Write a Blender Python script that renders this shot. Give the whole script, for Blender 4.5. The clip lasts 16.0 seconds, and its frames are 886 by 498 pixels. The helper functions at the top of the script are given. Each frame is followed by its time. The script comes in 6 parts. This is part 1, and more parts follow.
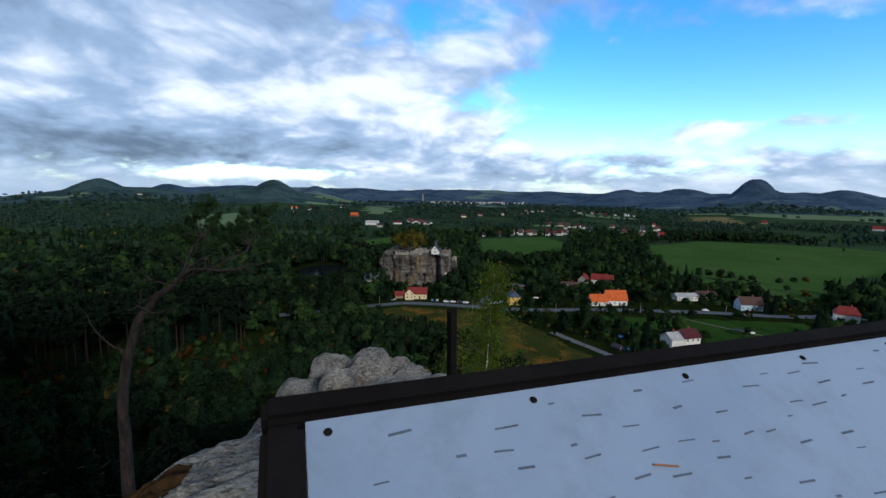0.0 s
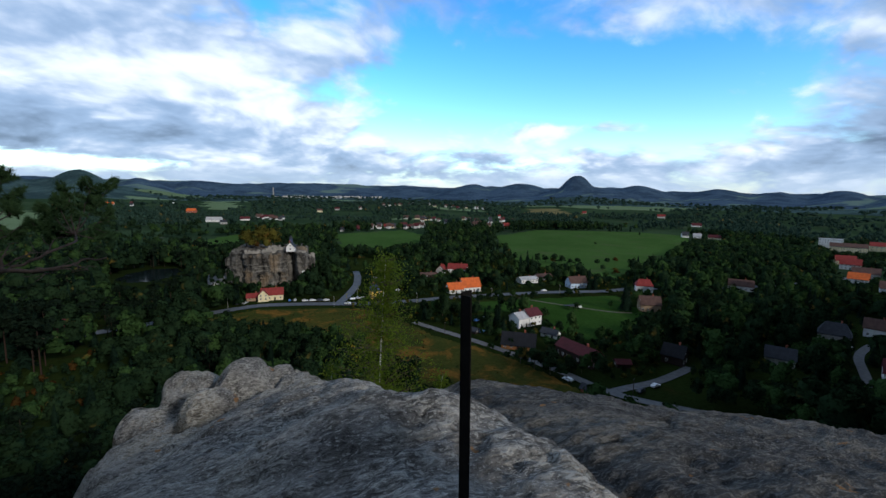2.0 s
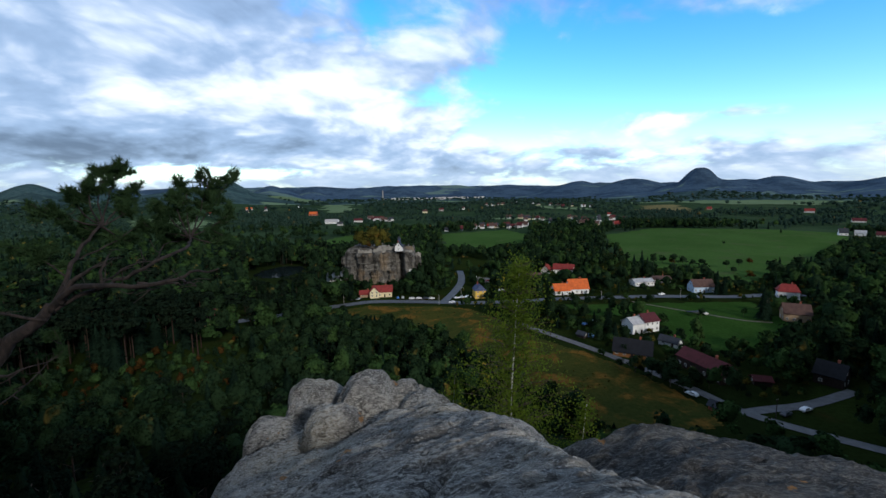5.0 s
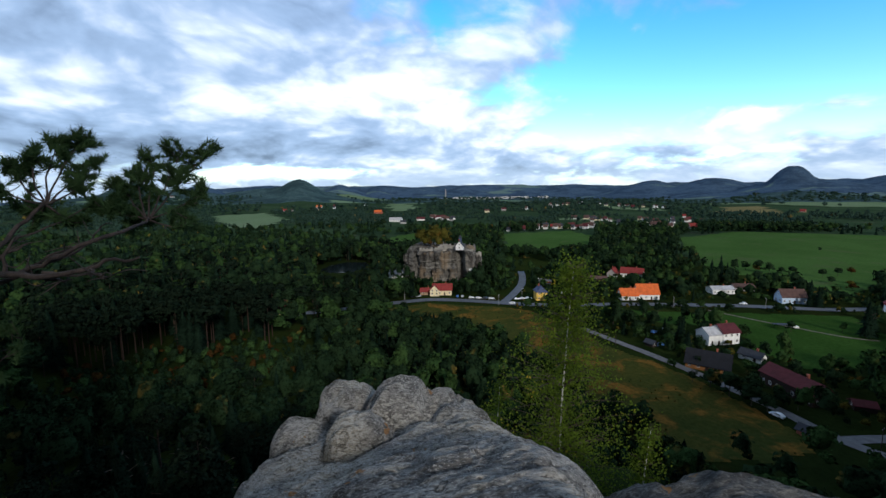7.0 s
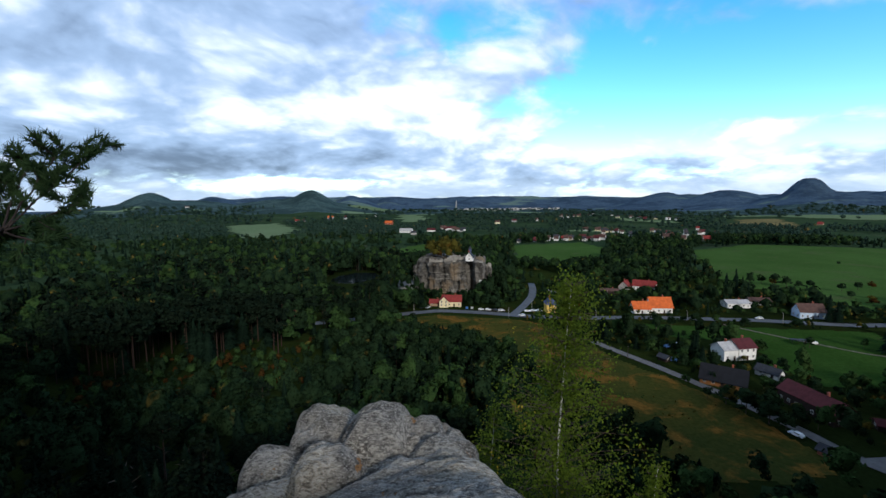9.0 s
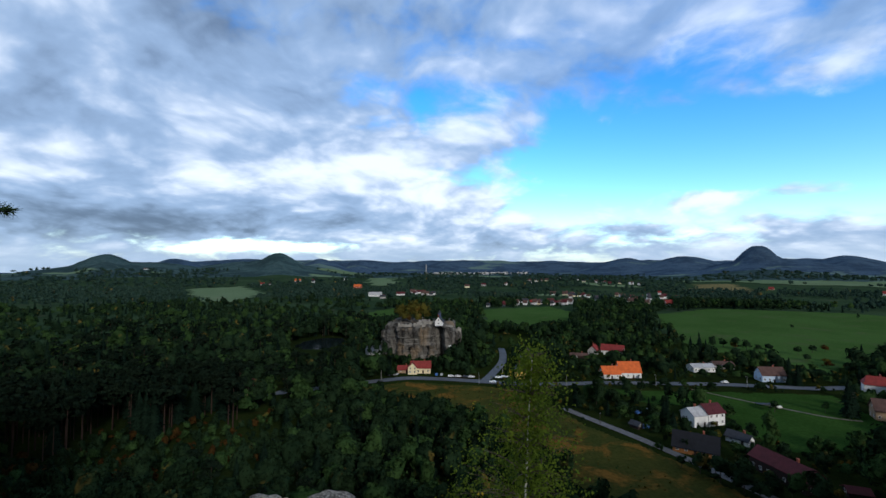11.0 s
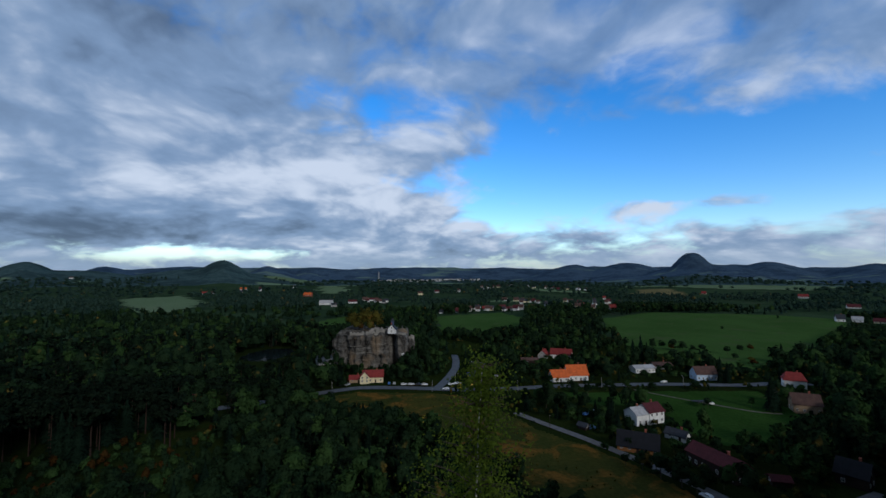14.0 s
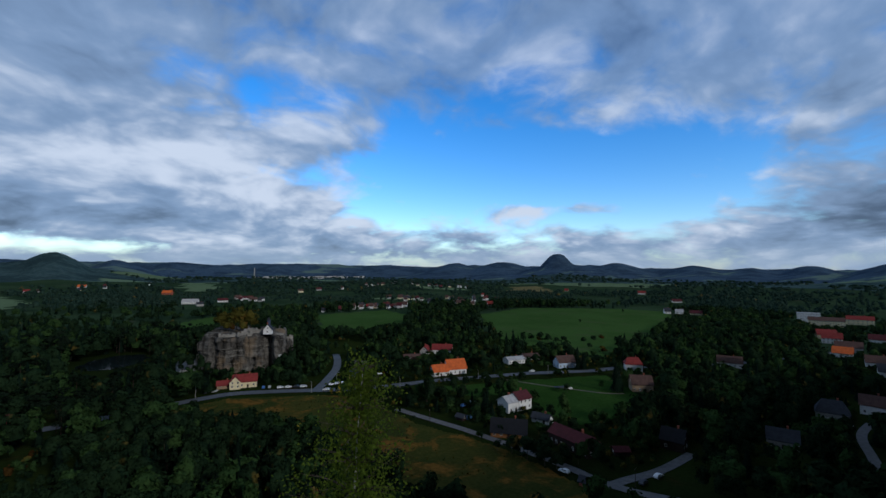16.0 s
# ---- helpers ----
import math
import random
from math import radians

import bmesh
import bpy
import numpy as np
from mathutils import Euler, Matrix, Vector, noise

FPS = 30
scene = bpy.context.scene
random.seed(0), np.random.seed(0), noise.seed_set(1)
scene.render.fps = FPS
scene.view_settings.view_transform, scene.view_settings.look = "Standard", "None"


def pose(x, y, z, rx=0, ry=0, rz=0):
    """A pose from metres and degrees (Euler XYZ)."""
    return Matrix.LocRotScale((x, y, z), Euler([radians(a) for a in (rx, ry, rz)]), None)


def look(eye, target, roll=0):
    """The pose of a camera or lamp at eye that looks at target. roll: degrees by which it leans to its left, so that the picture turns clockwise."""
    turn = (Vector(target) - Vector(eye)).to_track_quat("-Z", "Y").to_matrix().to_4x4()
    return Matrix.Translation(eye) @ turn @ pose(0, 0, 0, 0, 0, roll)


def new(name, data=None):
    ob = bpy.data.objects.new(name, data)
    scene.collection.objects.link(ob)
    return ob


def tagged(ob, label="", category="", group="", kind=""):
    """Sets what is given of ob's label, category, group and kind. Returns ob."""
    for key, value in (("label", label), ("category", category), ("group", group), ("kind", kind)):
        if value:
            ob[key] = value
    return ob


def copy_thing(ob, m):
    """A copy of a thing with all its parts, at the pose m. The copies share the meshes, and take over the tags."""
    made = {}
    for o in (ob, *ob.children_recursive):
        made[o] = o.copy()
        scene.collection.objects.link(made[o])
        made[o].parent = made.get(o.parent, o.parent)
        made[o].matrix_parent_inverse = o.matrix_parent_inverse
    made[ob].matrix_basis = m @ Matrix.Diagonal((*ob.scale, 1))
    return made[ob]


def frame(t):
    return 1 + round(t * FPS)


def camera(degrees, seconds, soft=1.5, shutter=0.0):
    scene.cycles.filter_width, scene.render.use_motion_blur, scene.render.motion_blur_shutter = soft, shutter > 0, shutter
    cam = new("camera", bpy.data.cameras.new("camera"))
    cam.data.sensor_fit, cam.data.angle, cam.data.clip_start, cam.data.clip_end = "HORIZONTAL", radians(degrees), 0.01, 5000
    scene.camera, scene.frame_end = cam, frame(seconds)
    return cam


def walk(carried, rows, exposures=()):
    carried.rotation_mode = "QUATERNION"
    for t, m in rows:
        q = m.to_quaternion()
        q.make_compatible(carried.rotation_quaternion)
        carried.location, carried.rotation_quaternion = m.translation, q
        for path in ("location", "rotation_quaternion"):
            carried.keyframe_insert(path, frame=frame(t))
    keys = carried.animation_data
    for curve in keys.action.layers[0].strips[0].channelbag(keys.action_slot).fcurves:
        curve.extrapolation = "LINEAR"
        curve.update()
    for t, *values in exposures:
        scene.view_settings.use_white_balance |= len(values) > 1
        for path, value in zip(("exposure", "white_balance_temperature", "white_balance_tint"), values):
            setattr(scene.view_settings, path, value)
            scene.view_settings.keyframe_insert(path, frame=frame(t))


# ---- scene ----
cam = camera(90.9, 16.0)
PATH = [
    (0, (0.37, -0.512, 75.377), (0.362, 1.474, 75.14), 0.9),
    (0.2, (0.278, -0.439, 75.353), (0.325, 1.547, 75.118), 1.1),
    (0.5, (0.165, -0.337, 75.316), (0.326, 1.643, 75.078), 1.1),
    (0.8, (0.074, -0.224, 75.252), (0.342, 1.744, 75.016), 1.0),
    (1, (0.015, -0.141, 75.212), (0.357, 1.815, 74.971), 1.1),
    (1.2, (-0.049, -0.08, 75.209), (0.368, 1.861, 74.965), 1.2),
    (1.5, (-0.129, 0.093, 75.17), (0.379, 2.011, 74.922), 1.1),
    (2, (-0.272, 0.348, 75.127), (0.35, 2.232, 74.873), 0.9),
    (2.5, (-0.366, 0.634, 75.084), (0.279, 2.509, 74.825), 0.5),
    (3, (-0.448, 0.92, 75.044), (0.16, 2.808, 74.784), 0.2),
    (3.5, (-0.59, 1.18, 75.026), (-0.092, 3.1, 74.769), -0.2),
    (4, (-0.663, 1.436, 75.02), (-0.294, 3.385, 74.763), -0.5),
    (4.5, (-0.668, 1.662, 75.015), (-0.413, 3.629, 74.76), -0.7),
    (7, (-0.231, 2.695, 74.842), (-0.347, 4.675, 74.586), -0.5),
    (7.5, (-0.14, 2.914, 74.796), (-0.328, 4.888, 74.536), -0.3),
    (8, (-0.056, 3.09, 74.792), (-0.259, 5.063, 74.536), -0.2),
    (10.3, (0.33, 3.58, 74.86), (0.264, 5.579, 74.843), 0.0),
    (10.5, (0.334, 3.588, 74.864), (0.28, 5.587, 74.888), 0.1),
    (10.7, (0.338, 3.595, 74.868), (0.297, 5.594, 74.922), 0.0),
    (11, (0.345, 3.607, 74.875), (0.319, 5.605, 74.961), 0.1),
    (11.5, (0.355, 3.626, 74.885), (0.352, 5.622, 75.001), 0.1),
    (12, (0.366, 3.646, 74.896), (0.382, 5.642, 75.019), 0.1),
    (12.5, (0.376, 3.665, 74.906), (0.417, 5.661, 75.028), 0.0),
    (13, (0.387, 3.684, 74.917), (0.463, 5.679, 75.039), -0.0),
    (13.5, (0.397, 3.704, 74.927), (0.509, 5.697, 75.046), 0.0),
    (14, (0.408, 3.723, 74.938), (0.596, 5.711, 75.056), -0.2),
    (14.5, (0.418, 3.742, 74.948), (0.733, 5.714, 75.06), 0.0),
    (15, (0.429, 3.761, 74.959), (0.869, 5.709, 75.07), -0.0),
    (15.5, (0.439, 3.781, 74.969), (1.006, 5.696, 75.079), 0.1),
    (16, (0.45, 3.8, 74.98), (1.146, 5.673, 75.087), 0.3),
]
EXPOSURE = ((0, 0.02, 6450, 10), (2.5, 0.1, 6500, 10), (4.7, 0.15, 6500, 10), (7, 0.25, 6550, 10), (8.2, 0.3, 6550, 10), (10.3, 0.32, 6500, 10), (11, 0.0, 6400, 10), (12, -0.53, 6250, 10), (13, -0.68, 6150, 10), (16, -0.66, 6100, 10))
walk(cam, [(t, look(eye, target, roll)) for t, eye, target, roll in PATH], EXPOSURE)

# light: the strength of the sky and of the veiled sun
SKY_STRENGTH, SKY_BLUE, SUN_POWER, PANEL_TILT = 1.0, 0.30, 2.25, 30
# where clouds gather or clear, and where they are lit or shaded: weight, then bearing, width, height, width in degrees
# the last three add unseen dark cloud overhead and behind, to dim the land
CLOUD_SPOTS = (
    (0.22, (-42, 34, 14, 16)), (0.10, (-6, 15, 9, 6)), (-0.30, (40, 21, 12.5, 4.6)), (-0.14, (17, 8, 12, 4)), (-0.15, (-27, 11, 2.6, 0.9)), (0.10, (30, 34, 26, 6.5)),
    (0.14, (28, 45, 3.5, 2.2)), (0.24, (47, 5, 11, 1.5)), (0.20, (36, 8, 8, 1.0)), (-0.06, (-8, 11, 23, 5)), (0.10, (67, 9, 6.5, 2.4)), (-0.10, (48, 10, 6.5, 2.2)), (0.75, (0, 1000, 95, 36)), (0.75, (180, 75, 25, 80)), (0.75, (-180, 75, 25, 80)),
)
CLOUD_LIGHT = (
    (0.34, (-8, 26, 11, 5)), (0.16, (14, 12, 6, 3)), (-0.30, (-34, 18, 6.2, 2.3)), (0.12, (-10, 40, 25, 7)), (0.08, (0, 70, 2.0, 1.6)), (0.04, (36, 40, 27, 7)), (0.28, (30, 24, 7, 3.2)), (-0.16, (67, 8, 6.5, 2.6)),
)

# ---- helpers of this scene ----
def part(name, bm, material, parent=None, label="", smooth=False):
    """Links a bmesh as one mesh object, under a thing or part where one is given."""
    me = bpy.data.meshes.new(name)
    bm.to_mesh(me)
    bm.free()
    return dress(new(name, me), material, parent, label, smooth)


def dress(ob, material, parent=None, label="", smooth=False):
    if material is not None and not ob.data.materials:
        ob.data.materials.append(material)
    if smooth:
        ob.data.shade_smooth()
    if parent is not None:
        ob.parent = parent
    if label:
        ob["label"] = label
    return ob


def raw_mesh(name, verts, tris):
    """A mesh of triangles from arrays."""
    me = bpy.data.meshes.new(name)
    verts, tris = np.asarray(verts, np.float32), np.asarray(tris, np.int32)
    me.vertices.add(len(verts))
    me.vertices.foreach_set("co", verts.ravel())
    me.loops.add(tris.size)
    me.loops.foreach_set("vertex_index", tris.ravel())
    me.polygons.add(len(tris))
    me.polygons.foreach_set("loop_start", np.arange(0, tris.size, 3, dtype=np.int32))
    me.update(calc_edges=True)
    me.validate()
    return me


def empty(name, m=None):
    ob = new(name)
    if m is not None:
        ob.matrix_basis = m
    return ob


def add_box(bm, sx, sy, sz, x=0.0, y=0.0, z=0.0, rz=0.0, bevel=0.0):
    """A box on its base point (x, y, z)."""
    got = bmesh.ops.create_cube(bm, size=1.0, matrix=Matrix.Translation((x, y, z + sz / 2)) @ Matrix.Rotation(rz, 4, "Z") @ Matrix.Diagonal((sx, sy, sz, 1)))
    if bevel:
        edges = {e for v in got["verts"] for e in v.link_edges}
        bmesh.ops.bevel(bm, geom=list(edges), offset=bevel, segments=2, affect="EDGES")
    return bm


def box_bm(*a, **k):
    return add_box(bmesh.new(), *a, **k)


def lattice(ix, iy, seed):
    n = (ix.astype(np.int64) * 374761393 + iy.astype(np.int64) * 668265263 + seed * 974711) & 0x7FFFFFFF
    n = ((n ^ (n >> 13)) * 1274126177) & 0x7FFFFFFF
    return ((n ^ (n >> 16)) & 0xFFFF) / 65535.0


def vnoise(x, y, seed=0):
    x, y = np.asarray(x, float), np.asarray(y, float)
    ix, iy = np.floor(x), np.floor(y)
    fx, fy = x - ix, y - iy
    fx, fy = fx * fx * (3 - 2 * fx), fy * fy * (3 - 2 * fy)
    a, b = lattice(ix, iy, seed), lattice(ix + 1, iy, seed)
    c, d = lattice(ix, iy + 1, seed), lattice(ix + 1, iy + 1, seed)
    return (a + (b - a) * fx) * (1 - fy) + (c + (d - c) * fx) * fy - 0.5


def fbm(x, y, octaves=4, seed=0):
    return sum(vnoise(x * 2.03**k, y * 2.03**k, seed + k) * 0.5**k for k in range(octaves))


def sstep(a, b, v):
    t = np.clip((v - a) / (b - a), 0, 1)
    return t * t * (3 - 2 * t)


# ---- world, sun ----
world = bpy.data.worlds.new("sky")
scene.world = world
world.use_nodes = True
wt = world.node_tree
wt.nodes.clear()


def wn(kind):
    return wt.nodes.new(kind)


def wire(tree, value, socket):
    if isinstance(value, bpy.types.NodeSocket):
        tree.links.new(value, socket)
    else:
        socket.default_value = value


def wmath(op, a, b=0.0, c=0.0, clamp=False):
    n = wn("ShaderNodeMath")
    n.operation, n.use_clamp = op, clamp
    for socket, value in zip(n.inputs, (a, b, c)):
        wire(wt, value, socket)
    return n.outputs[0]


def wmix(fac, a, b):
    n = wn("ShaderNodeMix")
    n.data_type = "RGBA"
    wire(wt, fac, n.inputs[0]), wire(wt, a, n.inputs[6]), wire(wt, b, n.inputs[7])
    return n.outputs[2]


def wramp(value, lo, hi):
    n = wn("ShaderNodeMapRange")
    n.interpolation_type = "SMOOTHSTEP"
    wire(wt, value, n.inputs[0])
    n.inputs[1].default_value, n.inputs[2].default_value = lo, hi
    return n.outputs[0]


def wnoise(vector, scale, detail, rough=0.55, distort=0.0):
    n = wn("ShaderNodeTexNoise")
    wt.links.new(vector, n.inputs["Vector"])
    n.inputs["Scale"].default_value, n.inputs["Detail"].default_value = scale, detail
    n.inputs["Roughness"].default_value, n.inputs["Distortion"].default_value = rough, distort
    return n.outputs["Fac"]


SUN_AZ, SUN_EL = 154.0, 25.0
sky = wn("ShaderNodeTexSky")
sky.sky_type, sky.sun_disc, sky.sun_elevation, sky.sun_rotation = "NISHITA", False, radians(SUN_EL), radians(SUN_AZ)
sky.air_density, sky.dust_density, sky.ozone_density = 1.0, 0.3, 3.0
hue = wn("ShaderNodeHueSaturation")
hue.inputs["Saturation"].default_value = 1.38
hue.inputs["Hue"].default_value = 0.508
hue.inputs["Value"].default_value = SKY_BLUE
wt.links.new(sky.outputs[0], hue.inputs["Color"])
coord = wn("ShaderNodeTexCoord")
sep = wn("ShaderNodeSeparateXYZ")
wt.links.new(coord.outputs["Generated"], sep.inputs[0])
dx, dy, dz = sep.outputs
up = wmath("MAXIMUM", dz, 0.0)
# the cloud layer, flat over the land, so that clouds narrow towards the horizon
inv = wmath("DIVIDE", 1.0, wmath("ADD", up, 0.32))
flat = wn("ShaderNodeCombineXYZ")
wire(wt, wmath("MULTIPLY", dx, inv), flat.inputs[0])
wire(wt, wmath("MULTIPLY", dy, inv), flat.inputs[1])
flat.inputs[2].default_value = 3.7
az = wmath("MULTIPLY", wmath("ARCTAN2", dx, dy), 57.2958)
el = wmath("MULTIPLY", wmath("ARCSINE", up), 57.2958)


def bell(a0, aw, e0, ew):
    """1 in a direction of the sky, falling off round it."""
    a = wmath("DIVIDE", wmath("SUBTRACT", az, a0), aw)
    e = wmath("DIVIDE", wmath("SUBTRACT", el, e0), ew)
    s = wmath("ADD", wmath("MULTIPLY", a, a), wmath("MULTIPLY", e, e))
    return wmath("EXPONENT", wmath("MULTIPLY", s, -1.0))


def wvec(op, a, b=None, scale=None):
    n = wn("ShaderNodeVectorMath")
    n.operation = op
    wt.links.new(a, n.inputs[0])
    if b is not None:
        wire(wt, b, n.inputs[1])
    if scale is not None:
        n.inputs["Scale"].default_value = scale
    return n.outputs[0]


CLOUDINESS = 0.02


def density(vector):
    """How thick the cloud is: wide banks with soft, torn edges."""
    warp = wn("ShaderNodeTexNoise")
    warp.inputs["Scale"].default_value, warp.inputs["Detail"].default_value = 1.3, 4.0
    wt.links.new(vector, warp.inputs["Vector"])
    bent = wvec("ADD", vector, wvec("SCALE", wvec("SUBTRACT", warp.outputs["Color"], (0.5, 0.5, 0.5)), scale=0.45))
    bank = wnoise(bent, 1.5, 4.0, 0.5)
    torn = wnoise(bent, 5.5, 8.0, 0.54)
    return bent, wmath("ADD", wmath("MULTIPLY_ADD", bank, 0.60, wmath("MULTIPLY", torn, 0.40)), CLOUDINESS)


def gather(spots, start):
    for weight, spot in spots:
        start = wmath("MULTIPLY_ADD", bell(*spot), weight, start)
    return start


bent, here = density(flat.outputs[0])
sunward = density(wvec("SCALE", flat.outputs[0], scale=0.94))[1]
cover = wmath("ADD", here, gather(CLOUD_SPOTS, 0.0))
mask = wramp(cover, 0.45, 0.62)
# heaped billows: lit tops, shaded hollows
cells = wn("ShaderNodeTexVoronoi")
cells.feature = "SMOOTH_F1"
cells.inputs["Scale"].default_value, cells.inputs["Detail"].default_value, cells.inputs["Roughness"].default_value = 4.6, 3.0, 0.5
cells.inputs["Smoothness"].default_value = 0.8
wt.links.new(bent, cells.inputs["Vector"])
heap = wmath("MULTIPLY", wmath("SUBTRACT", 0.42, cells.outputs["Distance"]), 0.55)
grain = wmath("MULTIPLY", wmath("SUBTRACT", wnoise(bent, 2.6, 6.0, 0.52), 0.5), 0.80)
edge = wmath("MULTIPLY", wmath("SUBTRACT", here, sunward), 1.3)
lit = wmath("ADD", wmath("ADD", gather(CLOUD_LIGHT, 0.74), edge), wmath("ADD", heap, grain), clamp=True)
cloud = wmix(wramp(lit, 0.0, 0.55), (0.130, 0.190, 0.295, 1), (0.35, 0.50, 0.74, 1))
cloud = wmix(wramp(lit, 0.45, 1.0), cloud, (0.98, 1.08, 1.24, 1))
# thickest cloud is near black: the added deck that cuts light from above
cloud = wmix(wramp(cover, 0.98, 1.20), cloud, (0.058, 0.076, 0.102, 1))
thin = wmath("SUBTRACT", 0.98, wmath("MULTIPLY", bell(34, 40, 26, 9), 0.22))
veil = wmix(wmath("MULTIPLY", mask, thin), hue.outputs[0], cloud)
# pale air over the horizon
low = wramp(el, 4.0, 1.0)
pale = wmix(wmath("MULTIPLY", low, 0.7), veil, (0.46, 0.61, 0.80, 1))
bg = wn("ShaderNodeBackground")
bg.inputs["Strength"].default_value = SKY_STRENGTH
wt.links.new(pale, bg.inputs["Color"])
out = wn("ShaderNodeOutputWorld")
wt.links.new(bg.outputs[0], out.inputs["Surface"])

sun = new("sun", bpy.data.lights.new("sun", "SUN"))
sun.data.energy, sun.data.angle, sun.data.color = SUN_POWER, radians(8), (1.0, 0.96, 0.91)
a, e = radians(SUN_AZ), radians(SUN_EL)
sun.matrix_basis = look((0, 0, 200), (-math.sin(a) * math.cos(e), -math.cos(a) * math.cos(e), 200 - math.sin(e)))

# ---- materials ----
class Mat:
    """A node material in a few lines."""

    def __init__(self, name, rough=0.8, metal=0.0, spec=0.3):
        self.m = bpy.data.materials.new(name)
        self.m.use_nodes = True
        self.t = self.m.node_tree
        self.b = self.t.nodes["Principled BSDF"]
        self.b.inputs["Roughness"].default_value = rough
        self.b.inputs["Metallic"].default_value = metal
        self.b.inputs["Specular IOR Level"].default_value = spec
        self.where = self.t.nodes.new("ShaderNodeTexCoord").outputs["Object"]

    def n(self, kind):
        return self.t.nodes.new(kind)

    def noise(self, scale, detail=4.0, rough=0.55, stretch=None, distort=0.0, place=None):
        n = self.n("ShaderNodeTexNoise")
        n.inputs["Scale"].default_value, n.inputs["Detail"].default_value = scale, detail
        n.inputs["Roughness"].default_value, n.inputs["Distortion"].default_value = rough, distort
        src = place or self.where
        if stretch:
            mp = self.n("ShaderNodeMapping")
            mp.inputs["Scale"].default_value = stretch
            self.t.links.new(src, mp.inputs["Vector"])
            src = mp.outputs[0]
        self.t.links.new(src, n.inputs["Vector"])
        return n.outputs["Fac"]

    def ramp(self, value, lo, hi, a=0.0, b=1.0):
        n = self.n("ShaderNodeMapRange")
        n.interpolation_type = "SMOOTHSTEP"
        wire(self.t, value, n.inputs[0])
        for k, v in enumerate((lo, hi, a, b)):
            n.inputs[k + 1].default_value = v
        return n.outputs[0]

    def mix(self, fac, a, b, blend="MIX"):
        n = self.n("ShaderNodeMix")
        n.data_type, n.blend_type = "RGBA", blend
        for socket, v in ((n.inputs[0], fac), (n.inputs[6], a), (n.inputs[7], b)):
            wire(self.t, (*v, 1) if isinstance(v, tuple) and len(v) == 3 else v, socket)
        return n.outputs[2]

    def math(self, op, a, b=0.0):
        n = self.n("ShaderNodeMath")
        n.operation = op
        wire(self.t, a, n.inputs[0]), wire(self.t, b, n.inputs[1])
        return n.outputs[0]

    def world_place(self):
        return self.n("ShaderNodeNewGeometry").outputs["Position"]

    def island(self):
        return self.n("ShaderNodeNewGeometry").outputs["Random Per Island"]

    def each(self):
        return self.n("ShaderNodeObjectInfo").outputs["Random"]

    def color(self, c):
        wire(self.t, (*c, 1) if isinstance(c, tuple) and len(c) == 3 else c, self.b.inputs["Base Color"])
        return self

    def rough(self, r):
        wire(self.t, r, self.b.inputs["Roughness"])
        return self

    def bump(self, height, strength=0.5, distance=0.02):
        n = self.n("ShaderNodeBump")
        n.inputs["Strength"].default_value, n.inputs["Distance"].default_value = strength, distance
        wire(self.t, height, n.inputs["Height"])
        self.t.links.new(n.outputs[0], self.b.inputs["Normal"])
        return self


def leaf_material(name, dark, light, autumn=(0.16, 0.11, 0.025), turned=0.0, grain=0.09, thin=0.0, gap_scale=1.1):
    """Foliage: it varies from leaf to leaf, from tree to tree and over the land. thin: how much light comes through a leaf."""
    k = Mat(name, rough=0.8, spec=0.0)
    place = k.world_place()
    tree = k.noise(grain, 2.0, 0.6, place=place)
    c = k.mix(k.ramp(tree, 0.3, 0.7), dark, light)
    c = k.mix(k.ramp(k.island(), 0.0, 1.0, 0.0, 0.55), c, tuple(v * 1.3 for v in light))
    # shade between leaves is put into the colour, in the bump's hollows
    if gap_scale:
        leaf_gap = k.noise(gap_scale, 3, 0.7, place=place)
        c = k.mix(k.ramp(leaf_gap, 0.36, 0.50, 0.8, 0.0), c, tuple(v * 0.25 for v in dark))
        k.bump(leaf_gap, 1.0, 0.5)
    if turned:
        c = k.mix(k.ramp(k.noise(grain * 0.9, 2.0, 0.7, stretch=(1.3, 0.8, 1), place=place), 0.66 - turned, 0.80 - turned * 0.6), c, autumn)
    k.color(c)
    if thin:
        t, m = k.n("ShaderNodeBsdfTranslucent"), k.n("ShaderNodeMixShader")
        wire(k.t, c, t.inputs["Color"])
        m.inputs[0].default_value = thin
        k.t.links.new(k.b.outputs[0], m.inputs[1]), k.t.links.new(t.outputs[0], m.inputs[2])
        k.t.links.new(m.outputs[0], k.t.nodes["Material Output"].inputs["Surface"])
    return k.m


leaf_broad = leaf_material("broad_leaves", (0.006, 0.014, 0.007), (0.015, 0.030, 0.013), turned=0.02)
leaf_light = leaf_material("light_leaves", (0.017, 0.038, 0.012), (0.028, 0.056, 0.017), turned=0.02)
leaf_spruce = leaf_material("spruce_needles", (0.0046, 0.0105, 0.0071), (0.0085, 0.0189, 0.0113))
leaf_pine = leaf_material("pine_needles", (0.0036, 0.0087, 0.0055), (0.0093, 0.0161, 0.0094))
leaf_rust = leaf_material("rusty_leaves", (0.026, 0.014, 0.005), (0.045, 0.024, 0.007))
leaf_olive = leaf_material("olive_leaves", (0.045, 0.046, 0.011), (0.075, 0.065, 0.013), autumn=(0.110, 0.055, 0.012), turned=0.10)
# bluer and paler than near leaves: haze of distance painted in
leaf_hazed = leaf_material("hazed_woods_leaves", (0.0131, 0.0306, 0.0237), (0.0271, 0.0510, 0.0360), turned=0.02, grain=0.03, gap_scale=0.3)
